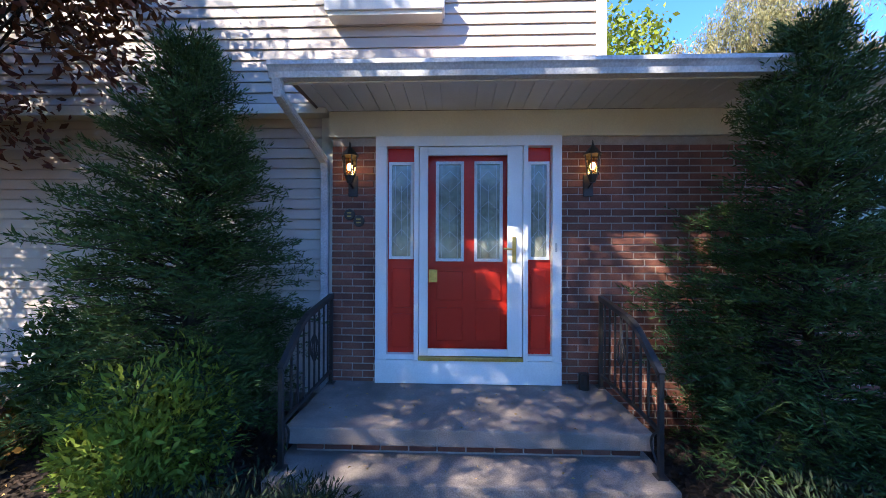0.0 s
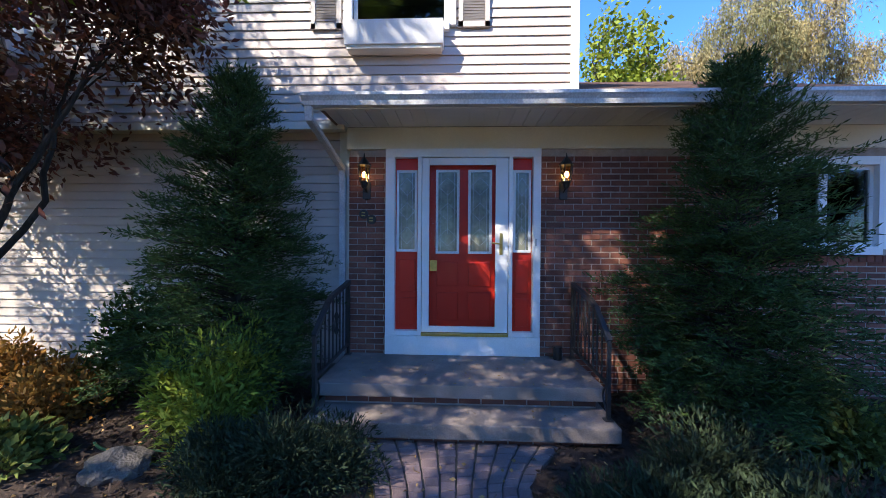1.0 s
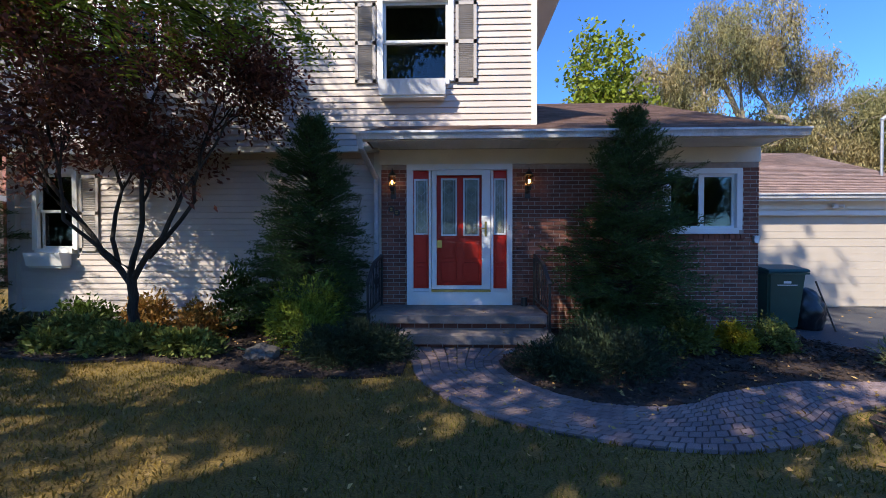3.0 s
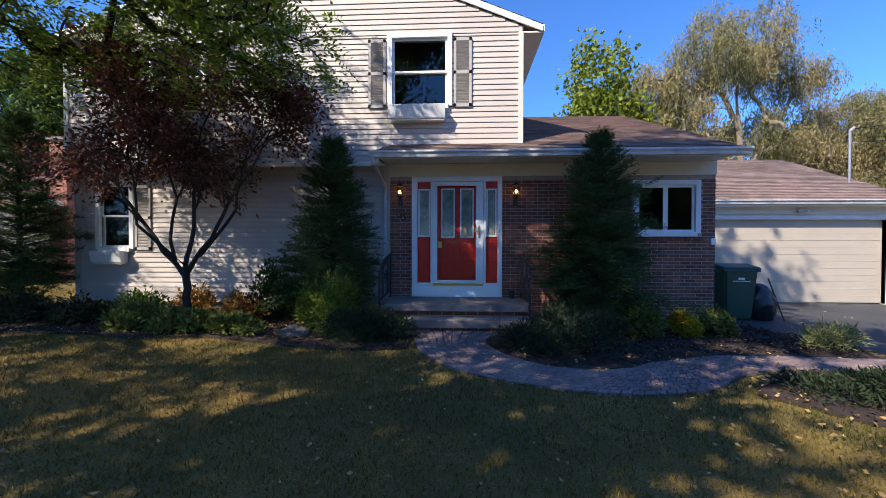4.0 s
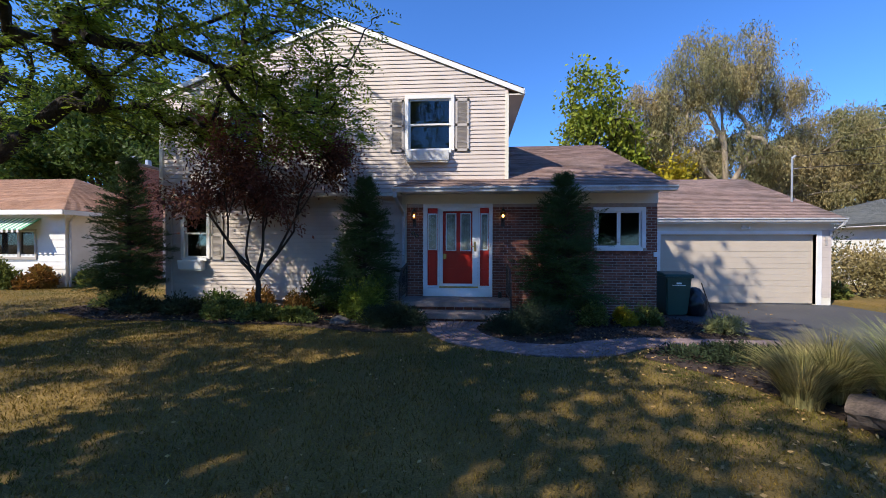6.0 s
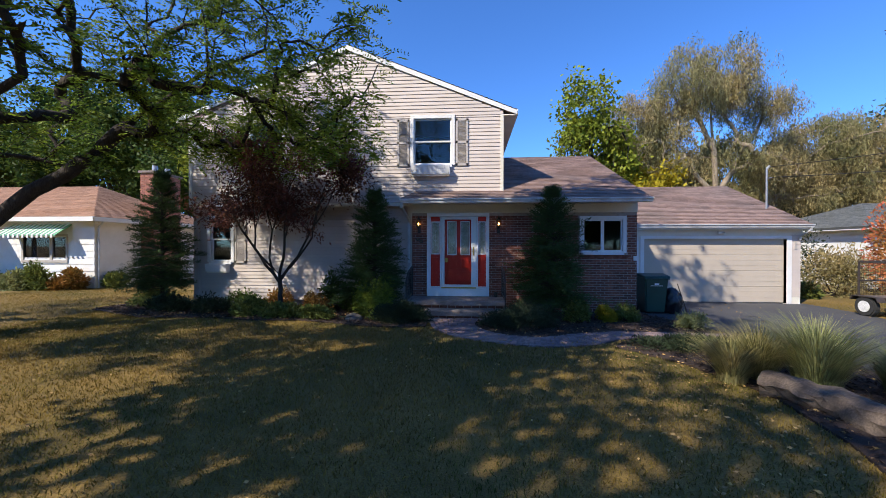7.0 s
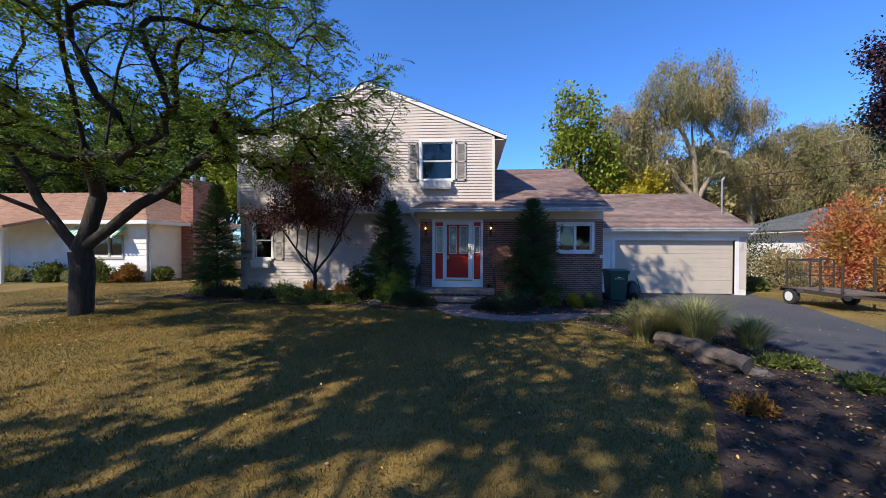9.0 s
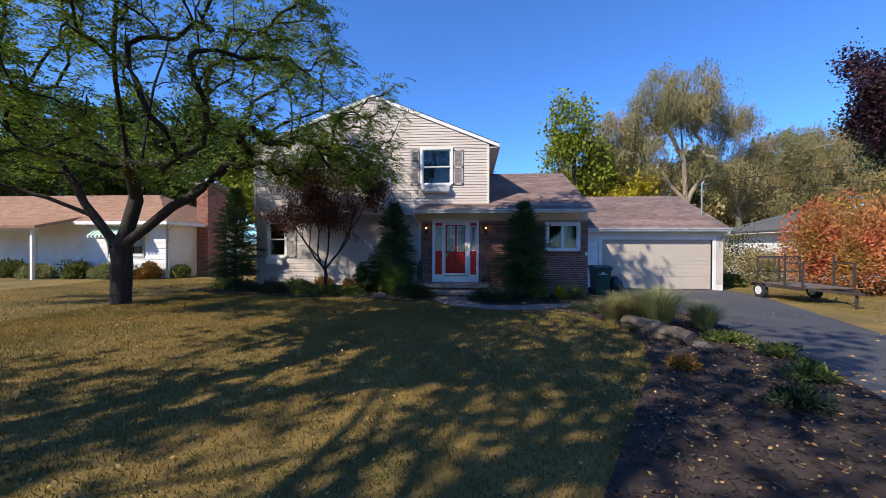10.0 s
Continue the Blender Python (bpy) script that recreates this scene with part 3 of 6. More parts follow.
# ---- windows ----
def sash_window(w, y, parent, box_below=True, split="h"):
    """A white double-hung or casement window set into its opening."""
    x0, x1, z0, z1 = w
    win = part("window", boxes((x0 - 0.09, x0, y - 0.05, y + 0.1, z0 - 0.03, z1 + 0.09), (x1, x1 + 0.09, y - 0.05, y + 0.1, z0 - 0.03, z1 + 0.09),
                               (x0, x1, y - 0.05, y + 0.1, z1, z1 + 0.09), (x0 - 0.02, x1 + 0.02, y - 0.075, y + 0.1, z0 - 0.09, z0), bevel=0.004), M["white"], parent, "white painted window")
    f = 0.042
    zm = (z0 + z1) / 2
    if split == "h":
        cells = ((x0, x1, zm - 0.02, z1, 0.02), (x0, x1, z0, zm + 0.02, 0.055))
    else:
        xm = (x0 + x1) / 2
        cells = ((x0, xm, z0, z1, 0.03), (xm, x1, z0, z1, 0.03))
    for a, b, c, d, dy in cells:
        part("sash_frame", boxes((a, a + f, y + dy - 0.02, y + dy + 0.02, c, d), (b - f, b, y + dy - 0.02, y + dy + 0.02, c, d),
                                 (a + f, b - f, y + dy - 0.02, y + dy + 0.02, c, c + f), (a + f, b - f, y + dy - 0.02, y + dy + 0.02, d - f, d)), M["white"], win)
        pane = part("pane", boxes((a + f, b - f, y + dy - 0.003, y + dy + 0.003, c + f, d - f)), M["glass"], win, "reflecting window pane")
        pane.visible_shadow = False
    if box_below:
        bm = prism([(y - 0.24, z0 - 0.07), (y - 0.03, z0 - 0.07), (y - 0.03, z0 - 0.30), (y - 0.19, z0 - 0.30)], "x", x0 - 0.04, x1 - 0.04)
        planter = part("window_box", bm, M["white"], win, "empty white window box")
        part("window_box_base", boxes((x0 - 0.02, x1 - 0.06, y - 0.17, y - 0.03, z0 - 0.34, z0 - 0.303)), M["trim"], win)
    return win


sash_window(W_UP, UY, house)
sash_window(W_UP2, UY, house)
sash_window(W_LOW, LY, house)
# dark panel behind the panes stands in for unlit rooms
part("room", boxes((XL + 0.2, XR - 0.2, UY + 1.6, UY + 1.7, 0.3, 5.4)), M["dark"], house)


def shutter(x0, x1, z0, z1, y):
    sh = part("shutter", boxes((x0, x0 + 0.05, y - 0.03, y - 0.002, z0, z1), (x1 - 0.05, x1, y - 0.03, y - 0.002, z0, z1), (x0, x1, y - 0.03, y - 0.002, z0, z0 + 0.06),
                               (x0, x1, y - 0.03, y - 0.002, z1 - 0.06, z1), (x0, x1, y - 0.03, y - 0.002, (z0 + z1) / 2 - 0.03, (z0 + z1) / 2 + 0.03)), M["shutter"], house, "grey-beige louvred shutter")
    bm = bmesh.new()
    k = z0 + 0.065
    while k < z1 - 0.07:
        box(bm, x0 + 0.045, x1 - 0.045, y - 0.022, y - 0.004, k, k + 0.02, Matrix.Rotation(radians(30), 4, "X"))
        k += 0.031
    part("louvre_slats", bm, M["shutter"], sh)


for w in (W_UP, W_UP2):
    shutter(w[0] - 0.12 - 0.34, w[0] - 0.12, w[2] - 0.05, w[3] - 0.02, UY - 0.013)
    shutter(w[1] + 0.12, w[1] + 0.12 + 0.34, w[2] - 0.05, w[3] - 0.02, UY - 0.013)
shutter(W_LOW[1] + 0.12, W_LOW[1] + 0.46, W_LOW[2] - 0.05, W_LOW[3] - 0.02, LY - 0.013)

# ---- brick front ----
BX0, BX1, BZ0, BZ1 = -1.27, 4.88, -0.1, 2.81
DOOR = (-0.84, 0.90, 0.40, 2.81)
W_BR = (3.45, 4.50, 1.74, 2.62)
brick_wall = solid_wall("brick_wall", BX0 + 0.004, BX1 - 0.004, BZ0, BZ1, BY + 0.004, BY + 0.2, [DOOR, hole(W_BR, 0.08)], M["mortar"], "dark red brick wall with light mortar joints")
sash_window(W_BR, BY, house, False, "v")
# same dark panel for the shade behind the brick wall's window
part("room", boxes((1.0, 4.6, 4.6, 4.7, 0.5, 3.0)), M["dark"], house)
for i in range(16):
    x = W_BR[0] - 0.12 + i * 0.083
    part("sill_brick", boxes((x, x + 0.073, BY - 0.03, BY + 0.05, 1.57, 1.645), bevel=0.004), M["brick"], house)

# entrance: frame, sidelights, storm door, red door
entry = thing("entrance_door", (0.03, 2.76, 0.48), "red front door behind a white glazed storm door, with red sidelights", "door")
fx = [(-0.84, -0.735), (-0.475, -0.43), (0.545, 0.59), (0.815, 0.90)]
for q in [(a, b, 2.69, 2.85, 0.70, 2.71) for a, b in fx] + [(-0.84, 0.90, 2.69, 2.85, 2.71, 2.805)]:
    part("door_frame", boxes(q, bevel=0.004), M["white"], entry, "white wooden door frame")
part("kick_panel", boxes((-0.84, 0.90, 2.68, 2.85, 0.485, 0.70), bevel=0.004), M["white"], entry, "white panel under the threshold")
part("threshold", boxes((-0.43, 0.545, 2.66, 2.84, 0.703, 0.735), bevel=0.004), M["brass"], entry, "dull brass threshold")


def lead(bm, x0, x1, z0, z1, y):
    xm, w = (x0 + x1) / 2, 0.0045
    for a, b in (((x0 + 0.03, z0), (x0 + 0.03, z1)), ((x1 - 0.03, z0), (x1 - 0.03, z1)), ((xm, z0 + 0.2), (xm, z1 - 0.2)), ((x0, z0 + 0.16), (xm, z0 + 0.26)), ((xm, z0 + 0.26), (x1, z0 + 0.16)),
                 ((x0, z0 + 0.16), (xm, z0 + 0.06)), ((xm, z0 + 0.06), (x1, z0 + 0.16)), ((x0, z1 - 0.16), (xm, z1 - 0.26)), ((xm, z1 - 0.26), (x1, z1 - 0.16)), ((x0, z1 - 0.16), (xm, z1 - 0.06)), ((xm, z1 - 0.06), (x1, z1 - 0.16)),
                 ((x0, (z0 + z1) / 2), (xm, (z0 + z1) / 2 + 0.1)), ((x1, (z0 + z1) / 2), (xm, (z0 + z1) / 2 + 0.1)), ((x0, (z0 + z1) / 2), (xm, (z0 + z1) / 2 - 0.1)), ((x1, (z0 + z1) / 2), (xm, (z0 + z1) / 2 - 0.1))):
        bar(bm, (a[0], y, a[1]), (b[0], y, b[1]), w)


def lit_panel(x0, x1, z0, z1, y, parent, name, label=""):
    """A leaded pane in a white frame."""
    f = 0.028
    p = part(name, boxes((x0, x0 + f, y - 0.02, y + 0.01, z0, z1), (x1 - f, x1, y - 0.02, y + 0.01, z0, z1), (x0 + f, x1 - f, y - 0.02, y + 0.01, z0, z0 + f), (x0 + f, x1 - f, y - 0.02, y + 0.01, z1 - f, z1)), M["white"], parent, label)
    g = part("pane", boxes((x0 + f, x1 - f, y - 0.002, y + 0.002, z0 + f, z1 - f)), M["lead_glass"], p, "leaded glass pane")
    bm = bmesh.new()
    lead(bm, x0 + f, x1 - f, z0 + f, z1 - f, y - 0.006)
    part("leading", bm, M["galv"], p)
    return p


def red_panel(x0, x1, z0, z1, y):
    return boxes((x0, x1, y - 0.012, y, z0, z1), bevel=0.008)


for x0, x1 in ((-0.735, -0.475), (0.59, 0.815)):
    sl = part("sidelight", boxes(*[(a, b, 2.775, 2.815, c, d) for a, b, c, d in wall_cells(x0, x1, 0.703, 2.708, [(x0 + 0.025, x1 - 0.025, 1.66, 2.56)])]), M["red"], entry, "red sidelight panel with a leaded pane")
    part("raised_panel", red_panel(x0 + 0.04, x1 - 0.04, 0.80, 1.12, 2.775), M["red"], sl)
    part("raised_panel", red_panel(x0 + 0.04, x1 - 0.04, 1.18, 1.56, 2.775), M["red"], sl)
    lit_panel(x0 + 0.012, x1 - 0.012, 1.645, 2.575, 2.775, entry, "sidelight_window")
    part("sidelight_sill", boxes((x0, x1, 2.70, 2.774, 0.703, 0.75)), M["white"], entry)
leafp = [(-0.275, -0.005), (0.095, 0.365)]
slab_cells = wall_cells(-0.425, 0.54, 0.74, 2.705, [(a + 0.012, b - 0.012, 1.64, 2.57) for a, b in leafp])
leaf = part("door_leaf", boxes(*[(a, b, 2.80, 2.84, c, d) for a, b, c, d in slab_cells]), M["red"], entry, "glossy red panelled door leaf")
for a, b in leafp:
    lit_panel(a, b, 1.625, 2.585, 2.80, entry, "door_window")
    part("raised_panel", red_panel(a + 0.01, b - 0.01, 0.86, 1.18, 2.80), M["red"], leaf)
    part("raised_panel", red_panel(a + 0.01, b - 0.01, 1.25, 1.53, 2.80), M["red"], leaf)
storm = part("storm_door", boxes((-0.425, -0.345, 2.70, 2.735, 0.74, 2.705), (0.40, 0.54, 2.70, 2.735, 0.74, 2.705), (-0.345, 0.40, 2.70, 2.735, 0.74, 0.805), (-0.345, 0.40, 2.70, 2.735, 2.625, 2.705), bevel=0.004), M["white"], entry, "white full-view storm door")
sp = part("pane", boxes((-0.345, 0.40, 2.716, 2.72, 0.805, 2.625)), glass_mat("clear_storm_glass", (0.95, 0.96, 0.96), 1.12), storm, "clear storm door pane")
sp.visible_shadow = False
bm = boxes((0.445, 0.48, 2.688, 2.70, 1.62, 1.86), bevel=0.004)
bar(bm, (0.462, 2.66, 1.74), (0.36, 2.66, 1.75), 0.016, sides=8)
bar(bm, (0.462, 2.66, 1.74), (0.462, 2.70, 1.74), 0.016, sides=8)
part("handle", bm, M["brass"], storm, "brass lever handle")
part("letter_plate", boxes((-0.335, -0.255, 2.712, 2.716, 1.43, 1.55)), M["brass"], storm)
bm = boxes((0.835, 0.855, 2.678, 2.69, 1.72, 1.80), bevel=0.003)
part("doorbell", bm, M["galv"], entry, "small grey doorbell")
part("hallway", boxes((-1.0, 1.0, 5.0, 5.1, 0.45, 2.9)), M["trim"], house)

# ---- entrance steps ----
steps = thing("entrance_steps", (0, 2.2, 0.06), "weathered concrete landing and step on brick risers", "steps")
part("landing", boxes((-1.29, 1.28, 1.80, BY + 0.004, 0.36, 0.48), bevel=0.012), M["concrete"], steps, "worn concrete landing slab")
part("step", boxes((-1.31, 1.30, 1.52, 2.05, 0.14, 0.265), bevel=0.012), M["concrete"], steps, "worn concrete step with pitted edges")
part("riser", boxes((-1.24, 1.23, 1.90, 2.74, -0.1, 0.358)), M["mortar"], steps)
part("riser", boxes((-1.24, 1.23, 1.60, 1.895, -0.1, 0.138)), M["mortar"], steps)
i = 0
for z0, z1, y in ((0.285, 0.345, 1.885), (0.06, 0.128, 1.59)):
    for k in range(12):
        x = -1.235 + k * 0.206
        part("brick", boxes((x, x + 0.194, y, y + 0.05, z0, z1), bevel=0.003), M["brick"], steps)


# ---- garage ----
garage = thing("garage", (8.2, 7.0, 0), "cream garage wing with beige sectional door and brown shingle roof", "garage")
GF, GE = 5.45, 5.20
solid_holes = [(6.27, 10.83, -0.1, 2.13), (5.55, 6.12, -0.1, 2.11)]
bm = bmesh.new()
for a, b, c, d in wall_cells(4.90, 11.26, -0.2, 2.52, solid_holes):
    box(bm, a, b, GF, GF + 0.16, c, d)
bmesh.ops.remove_doubles(bm, verts=bm.verts[:], dist=0.0005)
part("wall", bm, M["trim"], garage, "painted front wall of the garage")
for q in ((11.10, 11.26, GF + 0.165, 13.2, -0.2, 2.52), (4.9, 11.26, 13.2, 13.35, -0.2, 2.52)):
    part("wall", boxes(q), M["siding"], garage)
for i in range(21):
    z = 0.22 + i * 0.102
    part("clapboard", prism([(GF - 0.013, z), (GF - 0.001, z), (GF - 0.001, z + 0.102), (GF - 0.004, z + 0.102)], "x", 10.98, 11.26), M["siding"], garage)
for q in ((10.83, 10.975, GF - 0.03, GF + 0.12, 0.0, 2.15), (6.15, 6.27, GF - 0.03, GF + 0.12, 0.0, 2.15), (6.15, 10.975, GF - 0.03, GF + 0.12, 2.15, 2.24)):
    part("door_trim", boxes(q, bevel=0.004), M["white"], garage, "white garage door trim")
gd = part("garage_door", boxes((6.27, 10.83, GF + 0.11, GF + 0.15, 0.0, 2.14)), M["garage"], garage, "beige sectional garage door")
for r in range(4):
    z0 = 0.02 + r * 0.53
    part("door_section", boxes((6.28, 10.82, GF + 0.09, GF + 0.109, z0, z0 + 0.525), bevel=0.005), M["garage"], gd)
    for g in range(1, 3):
        part("door_rib", boxes((6.30, 10.80, GF + 0.086, GF + 0.0905, z0 + g * 0.175 - 0.006, z0 + g * 0.175 + 0.006), bevel=0.002), M["garage"], gd)
side = part("side_door", boxes((5.56, 6.11, GF + 0.02, GF + 0.06, 0.02, 2.09)), M["white"], garage, "white side door between house and garage")
for x in (5.64, 5.77, 5.90, 6.03):
    part("door_board", boxes((x - 0.05, x + 0.05, GF + 0.005, GF + 0.019, 0.1, 2.0), bevel=0.004), M["white"], side)
part("frieze_board", boxes((4.92, 11.30, GF - 0.03, GF - 0.004, 2.28, 2.52)), M["trim"], garage)
part("soffit", boxes((4.92, 11.36, GE + 0.02, GF - 0.004, 2.50, 2.53)), M["white"], garage)
part("fascia", boxes((4.92, 11.38, GE - 0.01, GE + 0.015, 2.45, 2.60)), M["white"], garage)
gutter(4.92, 11.40, GE - 0.012, 2.615, garage)
pipe("downspout", [(11.33, 5.13, 2.52), (11.33, 5.16, 2.42), (11.22, 5.42, 2.22), (11.22, 5.42, 2.12)], 0.07, 0.05, M["gutter"], garage)
roof_plane("roof", (4.9, GE, 2.62), (11.42, GE, 2.62), (4.9, 9.3, 4.50), (11.42, 9.3, 4.50), M["roof"], garage)
roof_plane("roof", (11.42, 13.4, 2.62), (4.9, 13.4, 2.62), (11.42, 9.3, 4.50), (4.9, 9.3, 4.50), M["roof"], garage)
part("gable", prism([(5.4, 2.52), (13.3, 2.52), (9.3, 4.36)], "x", 11.10, 11.24), M["siding"], garage)


# ---- plants ----
def tuft(tips, dirs, per, spread, length, width, along=0.6, down=0.0, jitter=0.3):
    """Leaves scattered round each twig tip."""
    k = np.repeat(np.arange(len(tips)), per)
    c = tips[k] + rng.normal(scale=spread, size=(len(k), 3))
    d = dirs[k] * along + rng.normal(size=(len(k), 3)) * 0.6
    d[:, 2] -= down
    s = rng.uniform(1 - jitter, 1 + jitter, len(k))
    return leaves(c, d, length * s, width * s)


def thin(t, d, share):
    k = rng.random(len(t)) < (share(t) if callable(share) else share)
    return t[k], d[k]


def add_crown(name, arr, material, parent, label=""):
    return finish(name, quad_mesh(name, arr), material, parent, label)


def big_tree(at, label, limbs, r, fol, leaf, seed, name="tree", bark="bark", level=3, spread=42, lift=0.06, kids=3, droop=0.0, shrink=0.66, wander=0.3, group="", category="tree"):
    """A tree from a trunk and waypoints of its main limbs, given from its foot; fol makes the crown from the twigs."""
    random.seed(seed)
    t = thing(name, at, label, category, group)
    foot = Vector(at)
    sk = Skeleton()
    for pts, r0, r1, sub in limbs:
        pts = [foot + Vector(p) for p in pts]
        fine = []
        for a, b in zip(pts, pts[1:]):
            for i in range(3):
                fine.append(a.lerp(b, i / 3) + Vector((random.uniform(-1, 1), random.uniform(-1, 1), 0)) * 0.04 * (b - a).length)
        fine.append(pts[-1])
        n = len(fine)
        sk.tube(fine, [r0 + (r1 - r0) * i / (n - 1) for i in range(n)], 10)
        for f, ln in sub:
            i = min(n - 1, max(1, int(f * (n - 1))))
            d = (fine[i] - fine[i - 1]).normalized()
            if f < 1:
                d = (d + Vector((random.uniform(-1, 1), random.uniform(-1, 1), random.uniform(-0.2, 0.8)))).normalized()
            sk.grow(fine[i], d, ln, max(0.018, (r0 + (r1 - r0) * i / (n - 1)) * 0.75), level, spread, lift, wander, kids, shrink, droop)
    finish("trunk", sk.mesh("trunk"), M[bark], t, smooth=True)
    tips, dirs = sk.tip_arrays()
    add_crown("crown", fol(tips, dirs), M[leaf], t)
    return t


# trees whose limbs reach out to every part of the crown
def lobe_points(lobes, g, low=-1e9):
    """Points spread evenly in the lobes of a crown: (x, y, z, rx, ry, rz, count)."""
    out = []
    for x, y, z, rx, ry, rz, n in lobes:
        p = unit(g.normal(size=(n, 3))) * (0.35 + 0.65 * g.random((n, 1)) ** 0.5) * np.array([rx, ry, rz]) + np.array([x, y, z])
        out.append(p[p[:, 2] > low])
    return np.concatenate(out)


def reach_tree(at, label, stems, targets, fol, leaf, seed, name="tree", bark="bark", thick=0.0105, step=0.42, bend=0.45, group="", category="tree", sag=0.0, crooked=0.10):
    """A tree: given stems, then one limb to each target from the nearest wood; girth follows what a limb carries."""
    g = np.random.default_rng(seed)
    t = thing(name, at, label, category, group)
    P, par, way, chains = [], [], [], []

    def add(points, parent):
        chain = [parent] if parent >= 0 else []
        for p in points:
            q = P[chain[-1]] if chain else np.array(p) - np.array([0, 0, 0.3])
            P.append(np.array(p, float)), par.append(chain[-1] if chain else -1), way.append(unit(np.array(p, float) - q))
            chain.append(len(P) - 1)
        chains.append(chain)

    foot = np.array(at)
    for pts in stems:
        pts = [foot + np.array(p, float) for p in pts]
        fine = []
        for a, b in zip(pts, pts[1:]):
            m = max(2, int(np.linalg.norm(b - a) / step))
            fine += [a + (b - a) * k / m + g.normal(0, crooked * 0.3, 3) * (k > 0) for k in range(m)]
        fine.append(pts[-1])
        near = int(np.argmin([np.linalg.norm(q - fine[0]) for q in P])) if P else -1
        add(fine if near < 0 else fine[1:], near)
    fork = foot + np.array(stems[0][-1], float)
    order = np.argsort(np.linalg.norm(targets - fork, axis=1))
    ends = []
    for k in order:
        q = targets[k]
        A = np.array(P)
        gap = np.linalg.norm(A - q, axis=1)
        back = np.linalg.norm(A - fork, axis=1) > np.linalg.norm(q - fork)
        low = A[:, 2] < fork[2] - 0.25
        turn = ((q - A) * np.array(way)).sum(1) / np.maximum(gap, 1e-6) < 0.25
        b = int(np.argmin(gap * (1 + 0.7 * back + 3.0 * low + 1.3 * turn)))
        d = gap[b]
        if d < 0.12:
            continue
        mid = A[b] + way[b] * d * bend * 0.6 + (q - A[b]) * 0.28 + np.array([0, 0, 0.10 * d])
        m = max(3, int(d / step) + 1)
        u = (np.arange(1, m + 1) / m)[:, None]
        c = A[b] * (1 - u) ** 2 + 2 * mid * u * (1 - u) + q * u * u
        c[:-1] += g.normal(0, crooked * 0.35, (m - 1, 3))
        c[:, 2] -= sag * d * (u[:, 0] ** 2)
        add(list(c), b)
        ends.append(chains[-1])
    load = np.zeros(len(P))
    for c in ends:
        k = c[-1]
        while k >= 0:
            load[k] += 1
            k = par[k]
    R = np.maximum(0.0075, thick * np.sqrt(np.maximum(load, 0.3)))
    sk = Skeleton()
    for c in chains:
        r = [R[k] for k in c]
        if par[c[-1]] >= 0 and len(c) > 1 and par[c[0]] >= 0:
            r[0] = min(R[c[0]] * 0.9, r[1] * 1.25)
        sk.tube([Vector(P[k]) for k in c], r, 10 if max(r) > 0.09 else (6 if max(r) > 0.03 else 4))
    finish("trunk", sk.mesh("trunk"), M[bark], t, smooth=True)
    tips = np.concatenate([np.array([P[k] for k in c[1:]]) for c in ends])
    dirs = np.concatenate([np.array([way[k] for k in c[1:]]) for c in ends])
    add_crown("crown", fol(tips, dirs, g), M[leaf], t)
    return t


def locust_leaves(tips, dirs, g):
    """Feathery compound leaves that spread flat from the twigs and droop at their ends."""
    k = np.repeat(np.arange(len(tips)), 7)
    n = len(k)
    a = g.uniform(0, 2 * math.pi, n)
    d = unit(np.stack([np.cos(a), np.sin(a), g.normal(-0.10, 0.28, n)], 1) + dirs[k] * 0.55)
    side = unit(np.cross(d, np.array([0, 0, 1.0]) + g.normal(0, 0.35, (n, 3))))
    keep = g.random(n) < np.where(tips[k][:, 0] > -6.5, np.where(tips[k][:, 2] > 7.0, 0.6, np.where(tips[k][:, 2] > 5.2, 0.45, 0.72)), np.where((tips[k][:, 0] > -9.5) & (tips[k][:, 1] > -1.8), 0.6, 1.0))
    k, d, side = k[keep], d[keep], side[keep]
    n = len(k)
    c0 = tips[k] + g.normal(0, 0.10, (n, 3))
    ln = g.uniform(0.22, 0.46, n)
    out = []
    for i in range(12):
        s = (i // 2 + 1) / 6.3
        c = c0 + d * (ln * s)[:, None] - np.array([0, 0, 1.0]) * (0.32 * ln * s * s)[:, None]
        out.append(leaves(c, side * (1 if i % 2 else -1) + d * 0.45, 0.085 * g.uniform(0.7, 1.25, n), 0.032))
    return np.concatenate(out)


LX, LY_ = -9.35, -1.4
gl = np.random.default_rng(12)
LOBES = [(-8.3, -2.2, 6.6, 6.2, 5.0, 3.5, 400), (-5.0, 0.2, 7.6, 1.9, 1.3, 0.9, 22), (-3.9, -1.2, 6.2, 2.6, 2.5, 2.0, 74), (-4.0, 0.9, 4.4, 2.6, 0.9, 0.9, 64), (-4.6, -0.6, 5.0, 2.8, 1.4, 0.8, 40), (-13.5, -2.4, 5.2, 3.0, 3.0, 1.9, 80), (-5.0, -3.6, 7.2, 3.0, 2.6, 1.6, 60),
         (-8.5, -5.0, 6.0, 3.2, 2.0, 2.0, 50), (-1.9, -0.7, 5.4, 1.2, 1.2, 0.9, 15), (-2.6, -0.6, 4.4, 1.2, 1.2, 0.6, 20)]
aims = lobe_points(LOBES, gl, 3.5)
aims = aims[(aims[:, 1] < 2.1) & (aims[:, 2] > 3.3 + 0.22 * np.maximum(0, 3.2 - np.hypot(aims[:, 0] - LX, aims[:, 1] - LY_)))]
